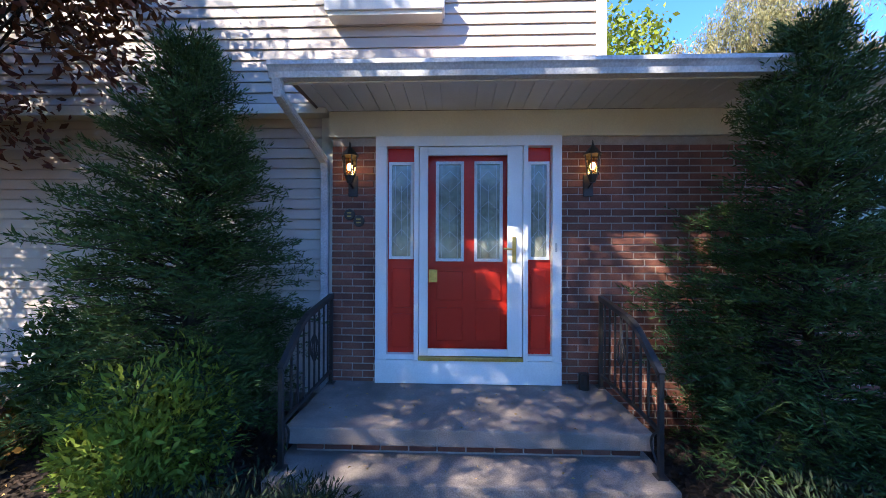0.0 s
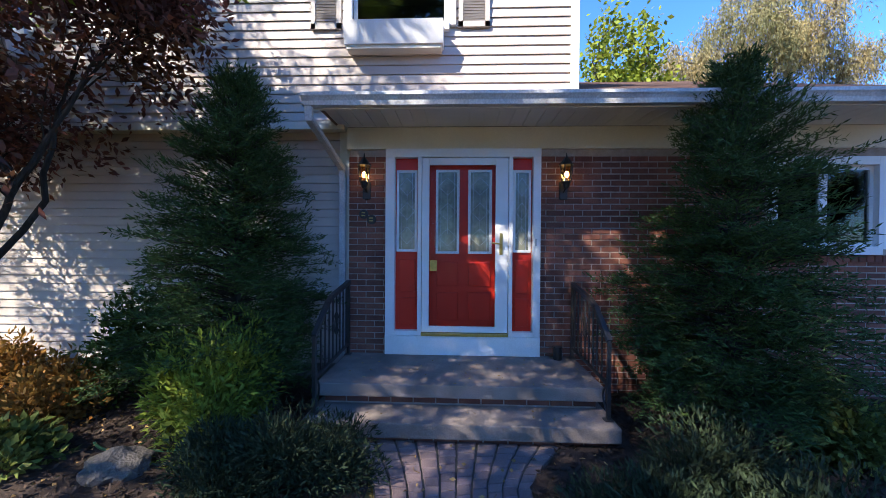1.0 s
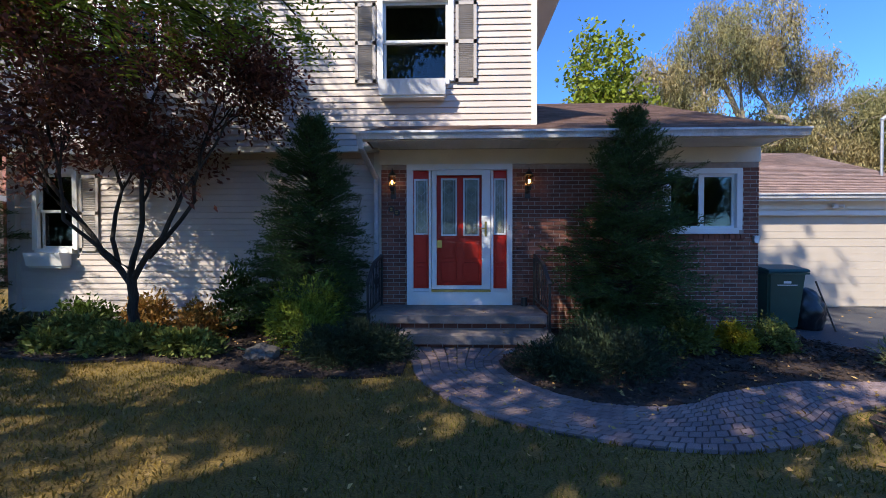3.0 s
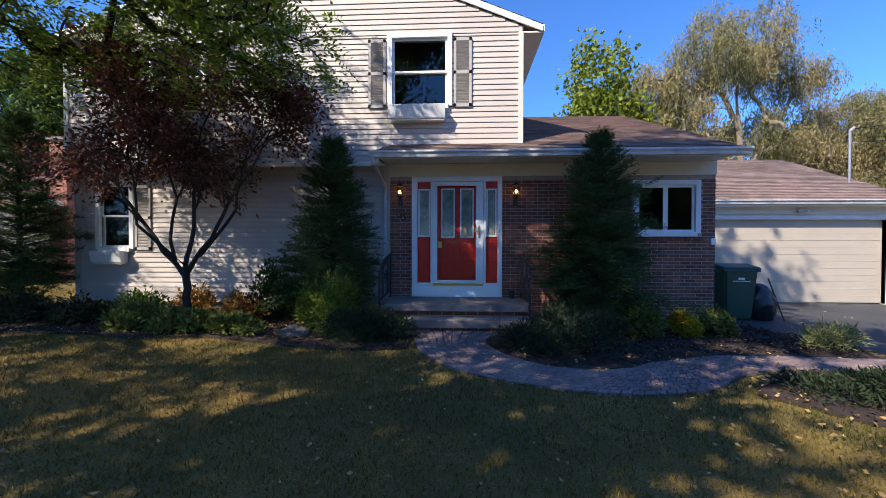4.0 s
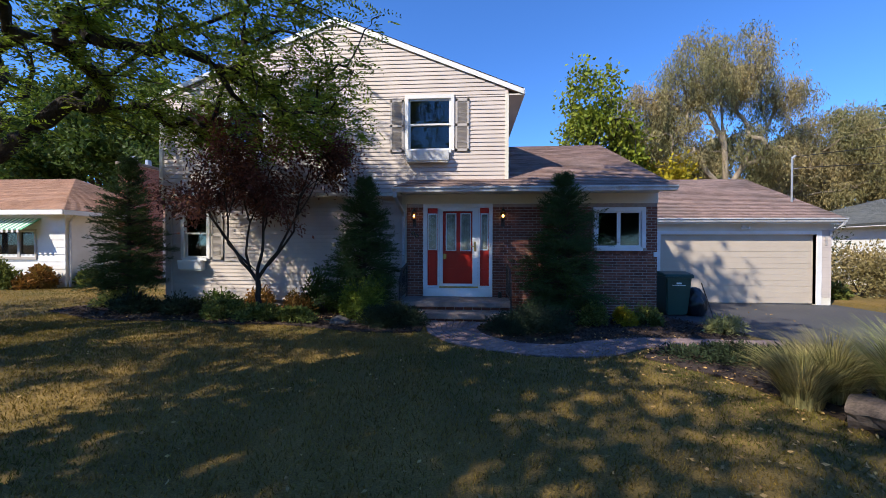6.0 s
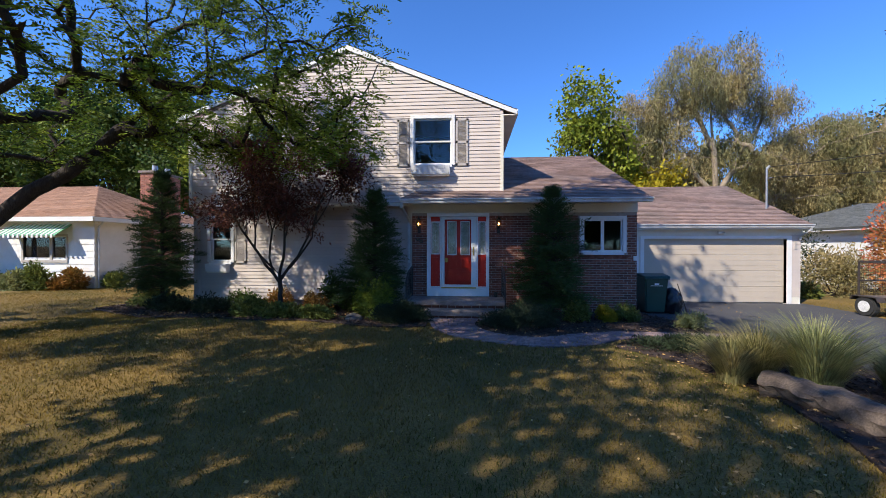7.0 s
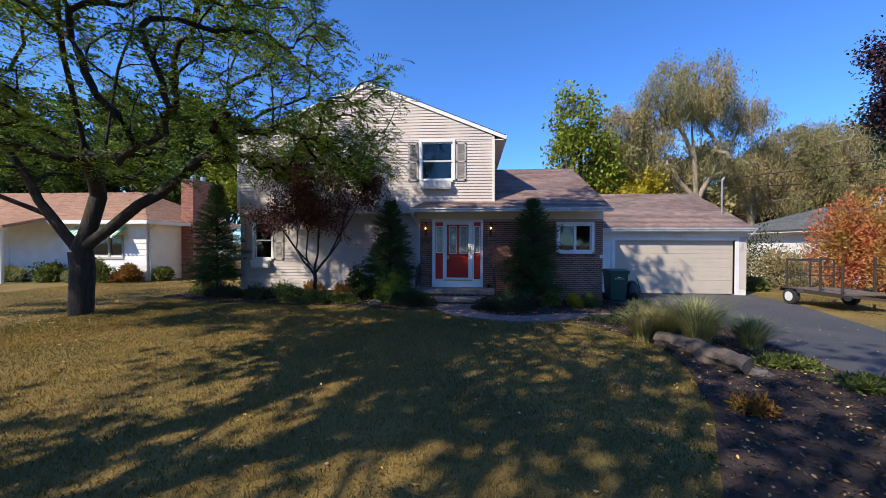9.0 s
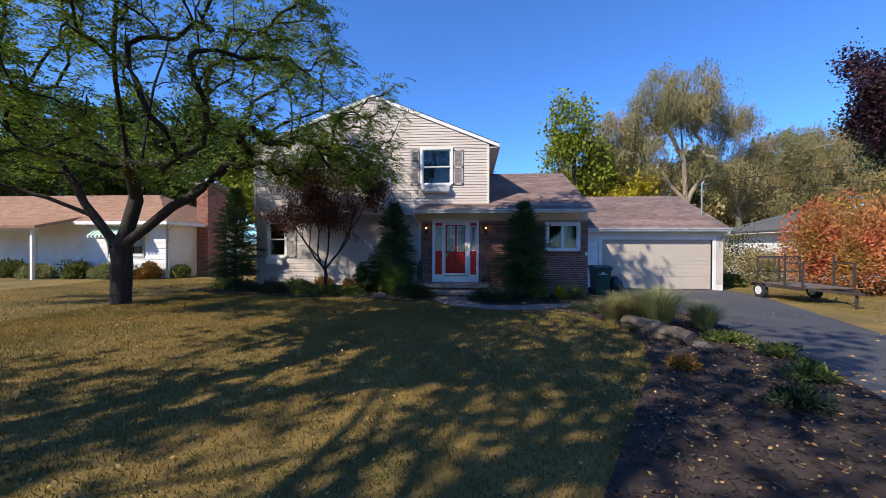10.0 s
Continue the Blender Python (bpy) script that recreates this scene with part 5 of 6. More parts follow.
# street trees behind the camera, whose shade falls on the lawn
for i, (x, y, h, r, st) in enumerate(((-7.0, -12.4, 12.0, 5.0, 0.42), (-5.6, -14.9, 12.0, 4.6, 0.45), (-9.7, -15.6, 10.5, 4.4, 0.4))):
    tree_at(x, y, h, r, 10, "tall leafy street tree shading the lawn", "green", lambda t, d, i=i: tuft(*thin(t, d, (0.30, 0.24, 0.24)[i]), 3, 0.30, 0.28, 0.2), 51 + 2 * i, "street_tree", rad=0.22, start=st, group="street trees")
# unseen leaning tree, its crown lobes placed to shade brick wall, path, garage and lawn
reach_tree((-8.3, -13.2, gz(-8)), "unseen tall tree added to shade the brick wall, path and lawn", [[(0, 0, -0.2), (0.1, 0.1, 2.0), (0.4, 0.6, 4.5)], [(0.4, 0.6, 4.5), (2.0, 3.4, 7.0), (4.2, 7.0, 9.0), (6.0, 9.2, 10.6)], [(0.4, 0.6, 4.5), (1.0, 1.8, 6.6), (1.6, 3.6, 7.8)]],
           lobe_points([(-2.9, -4.4, 9.9, 2.0, 1.4, 1.5, 60), (-2.0, -3.4, 9.5, 1.7, 1.0, 1.2, 96), (-4.2, -6.0, 8.2, 2.0, 1.6, 1.2, 44), (-5.6, -6.9, 7.4, 1.6, 1.3, 1.0, 36), (-7.2, -8.6, 7.6, 2.2, 1.6, 1.2, 36), (-1.7, -3.7, 12.3, 1.5, 1.1, 1.1, 20), (-6.6, -9.4, 8.0, 2.0, 1.8, 1.4, 50), (-1.2, -5.2, 9.4, 1.3, 1.0, 1.0, 22), (-8.6, -8.4, 8.8, 1.8, 1.8, 1.4, 20)], np.random.default_rng(77)),
           lambda t, d, g: tuft(t, d, 8, 0.27, 0.26, 0.17, 0.4, 0.1), "green", 78, name="street_tree", thick=0.013, step=0.6, group="street trees")

shrub((16.6, 5.6, gz(16)), 2.7, 1.9, 4.2, 36000, 0.115, "redbush", "large burning bush with red and orange autumn leaves", 61, 0.5, "burning_bush", "shrub", 0.3)
for i, (x, y, rx, rz, ma) in enumerate(((14.6, 8.0, 1.3, 1.9, "willow"), (17.6, 9.6, 1.5, 2.4, "willow"), (13.2, 9.5, 1.6, 2.4, "willow"), (15.2, 11.0, 1.8, 2.8, "juniper"), (12.6, 7.2, 0.7, 0.5, "shrub"), (19.5, 8.5, 2.2, 3.2, "gold"), (-16.8, 5.2, 0.7, 0.7, "plume"), (-15.9, 5.1, 0.5, 0.9, "shrub"), (-14.9, 5.4, 0.7, 0.75, "rust"),
                                        (-18.4, 5.1, 0.7, 0.85, "shrub"), (-20.0, 4.9, 0.8, 0.6, "plume"), (-21.8, 4.9, 0.9, 0.8, "shrub"), (-23.5, 4.9, 0.7, 0.6, "plume"), (-14.2, 6.5, 0.6, 0.6, "shrub"))):
    shrub((x, y, gz(x)), rx, rx * 0.7, rz, 3600, 0.12, ma, "loose mixed garden shrub beside the neighbouring house" if x < 0 else "loose shrub beyond the driveway", 70 + i, 0.45, "garden_shrub", "shrub")

# unseen trees across the street, behind the camera, added to darken the panes' reflections
across = tree_at(-36, -34, 9.5, 5.0, 9, "unseen leafy tree added for dark window reflections", "green", leafy(9, 0.5, 0.42), 91, "far_tree", start=0.12, group="trees across the street")
for i in range(1, 9):
    copy_thing(across, pose(-36 + i * 9.0, -34 - 2.5 * (i % 2), 0.1, 0, 0, 67 * i))
# more unseen copies at both sides, to hide bright horizon from the panes
for i, (x, y) in enumerate(((-44, -28), (-50, -16), (-54, -4), (-58, 8), (46, -28), (52, -14), (56, 0))):
    copy_thing(across, pose(x, y, 0.2, 0, 0, 41 * i))


# ---- railings ----
def railing(side, label):
    x = 1.25 * side
    t = thing("railing", (x, 2.2, 0.27), label, "railing", "entrance railings")
    top = [(x, 2.68, 1.30), (x, 2.10, 1.21), (x, 1.98, 1.16), (x, 1.66, 0.93)]
    low = [(x, 2.68, 0.60), (x, 2.06, 0.58), (x, 1.68, 0.56)]
    bm = bmesh.new()
    for a, b in zip(top, top[1:]):
        bar(bm, a, b, 0.042)
    part("hand_rail", bm, M["iron"], t, "black moulded top rail")
    bm = bmesh.new()
    for a, b in zip(low, low[1:]):
        bar(bm, a, b, 0.024)
    part("bottom_rail", bm, M["iron"], t)
    for y, z0, z1 in ((2.67, 0.48, 1.31), (1.67, 0.265, 0.95)):
        bm = bmesh.new()
        bar(bm, (x, y, z0), (x, y, z1), 0.03)
        box(bm, x - 0.035, x + 0.035, y - 0.035, y + 0.035, z0, z0 + 0.008)
        part("post", bm, M["iron"], t)
    for i in range(8):
        y = 2.58 - i * 0.108
        zt = 1.30 - (2.68 - y) * 0.155 if y > 2.1 else (1.21 - (2.10 - y) * 0.42 if y > 1.98 else 1.16 - (1.98 - y) * 0.72)
        bm = bmesh.new()
        bar(bm, (x, y, 0.59), (x, y, zt), 0.013)
        part("baluster", bm, M["iron"], t)
    bm = bmesh.new()
    for k in range(4):
        a = k * math.pi / 2
        pts = [(x + 0.035 * math.sin(math.pi * s / 6) * math.cos(a), 2.255 + 0.05 * math.sin(math.pi * s / 6) * math.sin(a), 0.80 + 0.04 * s) for s in range(7)]
        for p, q in zip(pts, pts[1:]):
            bar(bm, p, q, 0.009)
    part("scroll_basket", bm, M["iron"], t, "twisted iron basket ornament")
    bm = bmesh.new()
    pts = [(x, 1.67 + 0.12 * math.sin(s / 8 * math.pi), 0.30 + s * 0.034) for s in range(9)]
    for p, q in zip(pts, pts[1:]):
        bar(bm, p, q, 0.012)
    part("scroll_brace", bm, M["iron"], t)


railing(-1, "black wrought-iron railing beside the landing, under the evergreen")
railing(1, "black wrought-iron railing beside the landing, before the brick wall")


# ---- wall lanterns ----
def lantern(x, z, label):
    y = 2.62
    t = thing("wall_lantern", (x, 2.74, z - 0.1), label, "wall lamp", "entrance lanterns")
    bm = boxes((x - 0.045, x + 0.045, 2.725, 2.745, z - 0.28, z - 0.08), bevel=0.006)
    bar(bm, (x, 2.73, z - 0.2), (x, y, z - 0.16), 0.02, sides=8)
    bar(bm, (x, y, z - 0.17), (x, y, z - 0.10), 0.05, 0.10, sides=12)
    part("bracket", bm, M["iron"], t, "black cast bracket")
    bm = bmesh.new()
    bmesh.ops.create_cone(bm, cap_ends=True, segments=8, radius1=0.085, radius2=0.012, depth=0.09, matrix=Matrix.Translation((x, y, z + 0.125)))
    bmesh.ops.create_cone(bm, cap_ends=True, segments=8, radius1=0.012, radius2=0.004, depth=0.05, matrix=Matrix.Translation((x, y, z + 0.19)))
    part("cap", bm, M["iron"], t, "pointed black lantern cap")
    bm = bmesh.new()
    for k in range(6):
        a = math.pi * k / 3
        bar(bm, (x + 0.05 * math.cos(a), y + 0.05 * math.sin(a), z - 0.10), (x + 0.068 * math.cos(a), y + 0.068 * math.sin(a), z + 0.085), 0.009)
    part("cage", bm, M["iron"], t)
    bm = bmesh.new()
    bmesh.ops.create_cone(bm, cap_ends=False, segments=6, radius1=0.047, radius2=0.064, depth=0.175, matrix=Matrix.Translation((x, y, z - 0.005)))
    g = part("lantern_glass", bm, M["lamp_glass"], t, "amber glass panes")
    g.visible_shadow = False
    bm = bmesh.new()
    bmesh.ops.create_uvsphere(bm, u_segments=12, v_segments=8, radius=0.025, matrix=Matrix.Translation((x, y, z - 0.02)) @ Matrix.Diagonal((1, 1, 1.4, 1)))
    part("bulb", bm, M["bulb"], t, "glowing warm bulb", True)


lantern(-1.065, 2.52, "lit black wall lantern on the brick pier")
lantern(1.155, 2.52, "lit black wall lantern beside the door")

t = thing("wall_plaque", (-1.06, 2.735, 2.03), "two small round bronze plaques on the brick pier", "plaque")
for x, z in ((-1.10, 2.07), (-1.01, 2.01)):
    bm = bmesh.new()
    bmesh.ops.create_cone(bm, cap_ends=True, segments=20, radius1=0.055, radius2=0.05, depth=0.014, matrix=Matrix.Translation((x, 2.736, z)) @ Matrix.Rotation(radians(90), 4, "X"))
    d = part("disc", bm, M["iron"], t)
    part("bar", boxes((x - 0.02, x + 0.02, 2.722, 2.728, z + 0.01, z + 0.022), (x - 0.02, x + 0.02, 2.722, 2.728, z - 0.022, z - 0.01)), M["brass"], d, "brass bar")
t = thing("outdoor_outlet", (4.82, 2.74, 1.55), "small white outdoor outlet box on the brick corner", "outlet")
part("cover", boxes((4.78, 4.86, 2.70, 2.748, 1.50, 1.62), bevel=0.006), M["white"], t)
t = thing("mat_roll", (1.08, 2.55, 0.48), "small dark bundle standing in the landing's corner", "bundle")
bm = bmesh.new()
bmesh.ops.create_cone(bm, cap_ends=True, segments=14, radius1=0.05, radius2=0.045, depth=0.14, matrix=Matrix.Translation((1.08, 2.62, 0.552)))
part("body", bm, M["bag"], t)
t = thing("garage_light", (8.7, 5.4, 2.36), "small white twin floodlight over the garage door", "flood light")
part("plate", boxes((8.64, 8.76, 5.36, 5.416, 2.31, 2.41), bevel=0.008), M["white"], t)
for dx in (-0.09, 0.09):
    bm = bmesh.new()
    bar(bm, (8.7 + dx * 0.4, 5.37, 2.36), (8.7 + dx, 5.28, 2.33), 0.05, 0.09, sides=12)
    part("lamp_head", bm, M["white"], t)
t = thing("number_plate", (11.12, 5.42, 1.95), "vertical plaque with dark bars on the garage corner", "plaque")
for z in (2.0, 1.86):
    part("bar", boxes((11.06, 11.14, 5.418, 5.43, z - 0.05, z + 0.05)), M["shutter"], t)


# ---- bin and bag ----
def wheelie_bin(x, y):
    z = gz(x) + 0.012
    t = thing("wheeled_bin", (x, y, z), "dark green wheeled rubbish bin with closed lid", "rubbish bin")
    bm = bmesh.new()
    lo, hi = [(-0.25, -0.28), (0.25, -0.28), (0.25, 0.28), (-0.25, 0.28)], [(-0.31, -0.36), (0.31, -0.36), (0.31, 0.36), (-0.31, 0.36)]
    a = [bm.verts.new((x + p, y + q, z + 0.03)) for p, q in lo]
    b = [bm.verts.new((x + p, y + q, z + 0.98)) for p, q in hi]
    bm.faces.new(a), bm.faces.new(b)
    for i in range(4):
        bm.faces.new((a[i], a[(i + 1) % 4], b[(i + 1) % 4], b[i]))
    bmesh.ops.recalc_face_normals(bm, faces=bm.faces[:])
    bmesh.ops.bevel(bm, geom=bm.edges[:], offset=0.03, segments=3, affect="EDGES")
    part("body", bm, M["bin"], t)
    part("rim", boxes((x - 0.335, x + 0.335, y - 0.385, y + 0.385, z + 0.95, z + 0.985), bevel=0.01), M["bin"], t)
    bm = prism([(y - 0.40, z + 0.99), (y + 0.40, z + 0.99), (y + 0.38, z + 1.06), (y, z + 1.10), (y - 0.36, z + 1.04)], "x", x - 0.345, x + 0.345)
    bmesh.ops.bevel(bm, geom=bm.edges[:], offset=0.015, segments=2, affect="EDGES")
    part("lid", bm, M["bin"], t, "slightly domed green lid")
    part("handle", boxes((x - 0.25, x + 0.25, y + 0.40, y + 0.44, z + 0.95, z + 0.99), bevel=0.008), M["bin"], t)
    part("label_bars", boxes((x - 0.06, x + 0.06, y - 0.352, y - 0.347, z + 0.80, z + 0.84), (x - 0.16, x + 0.16, y - 0.352, y - 0.347, z + 0.765, z + 0.78)), M["white"], t, "pale bars of lettering")
    for dx in (-0.28, 0.28):
        bm = bmesh.new()
        bmesh.ops.create_cone(bm, cap_ends=True, segments=20, radius1=0.12, radius2=0.12, depth=0.05, matrix=Matrix.Translation((x + dx, y + 0.28, z + 0.12)) @ Matrix.Rotation(radians(90), 4, "Y"))
        part("wheel", bm, M["tyre"], t)


wheelie_bin(5.48, 3.25)
bm = bmesh.new()
bmesh.ops.create_icosphere(bm, subdivisions=4, radius=0.33, matrix=Matrix.Translation((6.0, 3.15, gz(6) + 0.30)) @ Matrix.Diagonal((0.75, 0.8, 1.25, 1)))
for v in bm.verts:
    v.co += v.normal * 0.05 * noise.noise(v.co * 6) + v.normal * 0.025 * noise.noise(v.co * 17)
    v.co.z = max(v.co.z, gz(6) + 0.014)
tagged(part("rubbish_bag", bm, M["bag"], None, "", True), "full black plastic rubbish bag leaning by the bin", "rubbish bag")
t = thing("broom", (6.2, 3.0, gz(6.2)), "pale wooden pole leaning beside the rubbish bag", "pole")
bm = bmesh.new()
bar(bm, (6.32, 2.95, gz(6.3)), (6.12, 3.1, 0.85), 0.025, sides=8)
part("pole", bm, M["log"], t)


# ---- hose on the mulch ----
cu = bpy.data.curves.new("garden_hose", "CURVE")
cu.dimensions, cu.bevel_depth, cu.bevel_resolution = "3D", 0.011, 2
sp_ = cu.splines.new("NURBS")
hp = [(-2.9, 1.35), (-2.7, 1.2), (-2.4, 1.3), (-2.1, 1.25), (-1.8, 1.5), (-1.6, 1.9)]
sp_.points.add(len(hp) - 1)
for p, (x, y) in zip(sp_.points, hp):
    p.co = (x, y, gz(x) + 0.047, 1)
sp_.use_endpoint_u = True
hose = new("garden_hose", cu)
cu.materials.append(M["hose"])
tagged(hose, "thin green garden hose lying on the mulch", "hose")


# ---- utility mast and wires ----
t = thing("service_mast", (11.0, 6.6, 3.2), "galvanised service mast on the garage roof", "mast")
bm = bmesh.new()
bar(bm, (11.05, 6.6, 3.2), (11.05, 6.6, 4.72), 0.06, sides=10)
part("pipe", bm, M["galv"], t)
bm = bmesh.new()
bar(bm, (11.05, 6.6, 4.70), (11.12, 6.55, 4.80), 0.10, 0.07, sides=10)
part("weather_head", bm, M["galv"], t)
bm = bmesh.new()
bar(bm, (11.05, 6.6, 4.35), (11.25, 6.55, 4.38), 0.03, sides=6)
part("wire_arm", bm, M["galv"], t)


def wire(a, b, sag, label):
    c = bpy.data.curves.new("overhead_wire", "CURVE")
    c.dimensions, c.bevel_depth = "3D", 0.012
    s = c.splines.new("POLY")
    s.points.add(16)
    for i in range(17):
        f = i / 16
        p = Vector(a).lerp(Vector(b), f)
        s.points[i].co = (p.x, p.y, p.z - sag * 4 * f * (1 - f), 1)
    c.materials.append(M["wire"])
    return tagged(new("overhead_wire", c), label, "wire", "overhead wires")


wire((11.1, 6.55, 4.75), (32.0, 1.0, 8.2), 0.5, "black overhead wire from the mast to the street")
wire((11.2, 6.55, 4.38), (32.0, 0.5, 6.2), 0.5, "black overhead wire from the mast to the street")


# ---- trailer ----
def trailer(x, y):
    z = gz(x)
    t = thing("utility_trailer", (x + 1.2, y, z), "dark steel landscaping trailer with mesh ramp gate", "trailer")
    L = 1.6
    part("deck", boxes((x - 0.3, x + L, y - 0.75, y + 0.75, z + 0.50, z + 0.54)), M["log"], t, "grey plank deck")
    part("side_beam", boxes((x - 0.35, x + L, y - 0.80, y - 0.755, z + 0.42, z + 0.54)), M["steel"], t)
    part("side_beam", boxes((x - 0.35, x + L, y + 0.755, y + 0.80, z + 0.42, z + 0.54)), M["steel"], t)
    bm = bmesh.new()
    bar(bm, (x + L, y - 0.5, z + 0.47), (x + L + 1.1, y, z + 0.45), 0.07)
    bar(bm, (x + L, y + 0.5, z + 0.47), (x + L + 1.1, y, z + 0.45), 0.07)
    bar(bm, (x + L + 0.9, y, z), (x + L + 0.9, y, z + 0.6), 0.05)
    part("tongue", bm, M["steel"], t)
    for yy in (y - 0.78, y + 0.78):
        for xx in (x + 0.9, x + L):
            bm = bmesh.new()
            bar(bm, (xx, yy, z + 0.5), (xx, yy, z + (1.62 if xx < x + 1 else 1.35)), 0.05)
            part("post", bm, M["steel"], t)
        bm = bmesh.new()
        bar(bm, (x + 0.9, yy, z + 1.32), (x + L, yy, z + 1.32), 0.04)
        part("side_rail", bm, M["steel"], t)
    gx = x - 0.38
    gate = part("ramp_gate", boxes((gx - 0.02, gx + 0.02, y - 0.77, y + 0.77, z + 0.41, z + 0.45)), M["steel"], t, "upright ramp gate")
    for a, b in (((gx, y - 0.75, z + 0.45), (gx, y - 0.75, z + 1.5)), ((gx, y + 0.75, z + 0.45), (gx, y + 0.75, z + 1.5)), ((gx, y - 0.75, z + 1.5), (gx, y + 0.75, z + 1.5)), ((gx, y, z + 0.45), (gx, y, z + 1.5)), ((gx, y - 0.75, z + 0.95), (gx, y + 0.75, z + 0.95)),
                 ((gx, y - 0.75, z + 1.48), (x + 0.9, y - 0.78, z + 1.48))):
        bm = bmesh.new()
        bar(bm, a, b, 0.04)
        part("gate_bar", bm, M["steel"], gate)
    bm = bmesh.new()
    for i in range(24):
        yy = y - 0.75 + 1.5 * i / 24
        bar(bm, (gx, yy, z + 0.45), (gx, yy, z + 1.5), 0.004)
    for i in range(16):
        bar(bm, (gx, y - 0.75, z + 0.45 + i * 0.066), (gx, y + 0.75, z + 0.45 + i * 0.066), 0.004)
    part("mesh", bm, M["steel"], gate)
    for yy in (y - 0.92, y + 0.92):
        c = Matrix.Translation((x + 0.02, yy, z + 0.27)) @ Matrix.Rotation(radians(90), 4, "X")
        bm = bmesh.new()
        bmesh.ops.create_cone(bm, cap_ends=True, segments=28, radius1=0.28, radius2=0.28, depth=0.17, matrix=c)
        bmesh.ops.bevel(bm, geom=[e for e in bm.edges if e.calc_length() < 0.1], offset=0.03, segments=2, affect="EDGES")
        wh = part("wheel", bm, M["tyre"], t, "black tyre")
        bm = bmesh.new()
        bmesh.ops.create_cone(bm, cap_ends=True, segments=24, radius1=0.155, radius2=0.155, depth=0.185, matrix=c)
        bmesh.ops.create_cone(bm, cap_ends=True, segments=12, radius1=0.05, radius2=0.05, depth=0.21, matrix=c)
        part("rim", bm, M["rim"], wh, "white wheel rim")
        part("fender", prism([(x - 0.36, z + 0.42), (x - 0.3, z + 0.55), (x + 0.34, z + 0.55), (x + 0.40, z + 0.42), (x + 0.37, z + 0.42), (x + 0.32, z + 0.53), (x - 0.28, z + 0.53), (x - 0.33, z + 0.42)], "y", yy - 0.1, yy + 0.1), M["steel"], t)
    return t


trailer(11.0, 2.2).rotation_euler = (0, 0, radians(-90))


# ---- neighbouring houses ----
def plank_wall(x0, x1, y, z0, z1, step, holes, material, parent, front=True, proud=0.02):
    """A wall of wide lapped boards; front: faces the street, else its right side."""
    n = int((z1 - z0) / step)
    for i in range(n):
        a, b = z0 + i * step, z0 + (i + 1) * step
        runs, p = [], x0
        for c, d in sorted((h[0], h[1]) for h in holes if h[2] < (a + b) / 2 < h[3]):
            runs.append((p, c)), (p := d)
        runs.append((p, x1))
        for r0, r1 in runs:
            if front:
                bm = prism([(y - proud, a), (y, a), (y, b), (y - 0.003, b)], "x", r0, r1)
            else:
                bm = prism([(y + proud, a), (y, a), (y, b), (y + 0.003, b)], "y", r0, r1)
            part("clapboard", bm, material, parent)


nh = thing("neighbouring_house", (-22, 9, 0), "low white neighbouring house with tan hipped roof and awning", "house")
NZ = 0.05
NX, NY, NE = -14.45, 5.95, 2.88
nwin = (-17.5, -15.65, 1.30, 2.25)
bm = bmesh.new()
for a, b, c, d in wall_cells(-31, NX, NZ, NE, [nwin, (-25.0, -24.0, 0.9, 2.2), (-21.5, -20.6, NZ, 2.1)]):
    box(bm, a, b, NY, NY + 0.15, c, d)
bmesh.ops.remove_doubles(bm, verts=bm.verts[:], dist=0.0005)
nw = part("wall", bm, M["white"], nh, "white shingle front wall")
plank_wall(-19.2, NX, NY, NZ, NE - 0.05, 0.27, [nwin], M["white"], nw)
nside = part("wall", boxes((NX - 0.15, NX, NY + 0.16, 12.0, NZ, NE)), M["trim"], nh, "pale side wall")
for q in ((-31, NX, 12.0, 12.15, NZ, NE), (-31, -30.85, NY + 0.16, 12, NZ, NE)):
    part("wall", boxes(q), M["trim"], nh)
plank_wall(NY + 0.02, 12.0, NX, NZ, NE - 0.05, 0.27, [], M["trim"], nside, False)
# dark panel in place of the neighbour's unlit indoors
part("room", boxes((-30.5, NX - 0.4, NY + 1.5, NY + 1.6, 0, NE)), M["dark"], nh)
nwf = part("window", boxes((nwin[0] - 0.08, nwin[1] + 0.08, NY - 0.05, NY + 0.05, nwin[2] - 0.1, nwin[2]), (nwin[0] - 0.08, nwin[0], NY - 0.04, NY + 0.05, nwin[2], nwin[3]), (nwin[1], nwin[1] + 0.08, NY - 0.04, NY + 0.05, nwin[2], nwin[3]),
                           (-16.35, -16.25, NY - 0.04, NY + 0.05, nwin[2], nwin[3]), (nwin[0] - 0.08, nwin[1] + 0.08, NY - 0.04, NY + 0.05, nwin[3], nwin[3] + 0.08)), M["shutter"], nh, "wide picture window")
part("pane", boxes((nwin[0], nwin[1], NY + 0.02, NY + 0.03, nwin[2], nwin[3])), M["glass"], nwf)
aw = part("awning", prism([(NY - 0.02, 2.72), (NY - 0.62, 2.30), (NY - 0.62, 2.26), (NY - 0.02, 2.68)], "x", -18.0, -15.4), M["awning"], nh, "green and white striped metal awning")
for i in range(13):
    x = -18.0 + i * 0.2
    part("slat", prism([(NY - 0.025, 2.735), (NY - 0.63, 2.31), (NY - 0.635, 2.18), (NY - 0.615, 2.18), (NY - 0.61, 2.295), (NY - 0.025, 2.725)], "x", x + 0.005, x + 0.085), M["white"], aw)
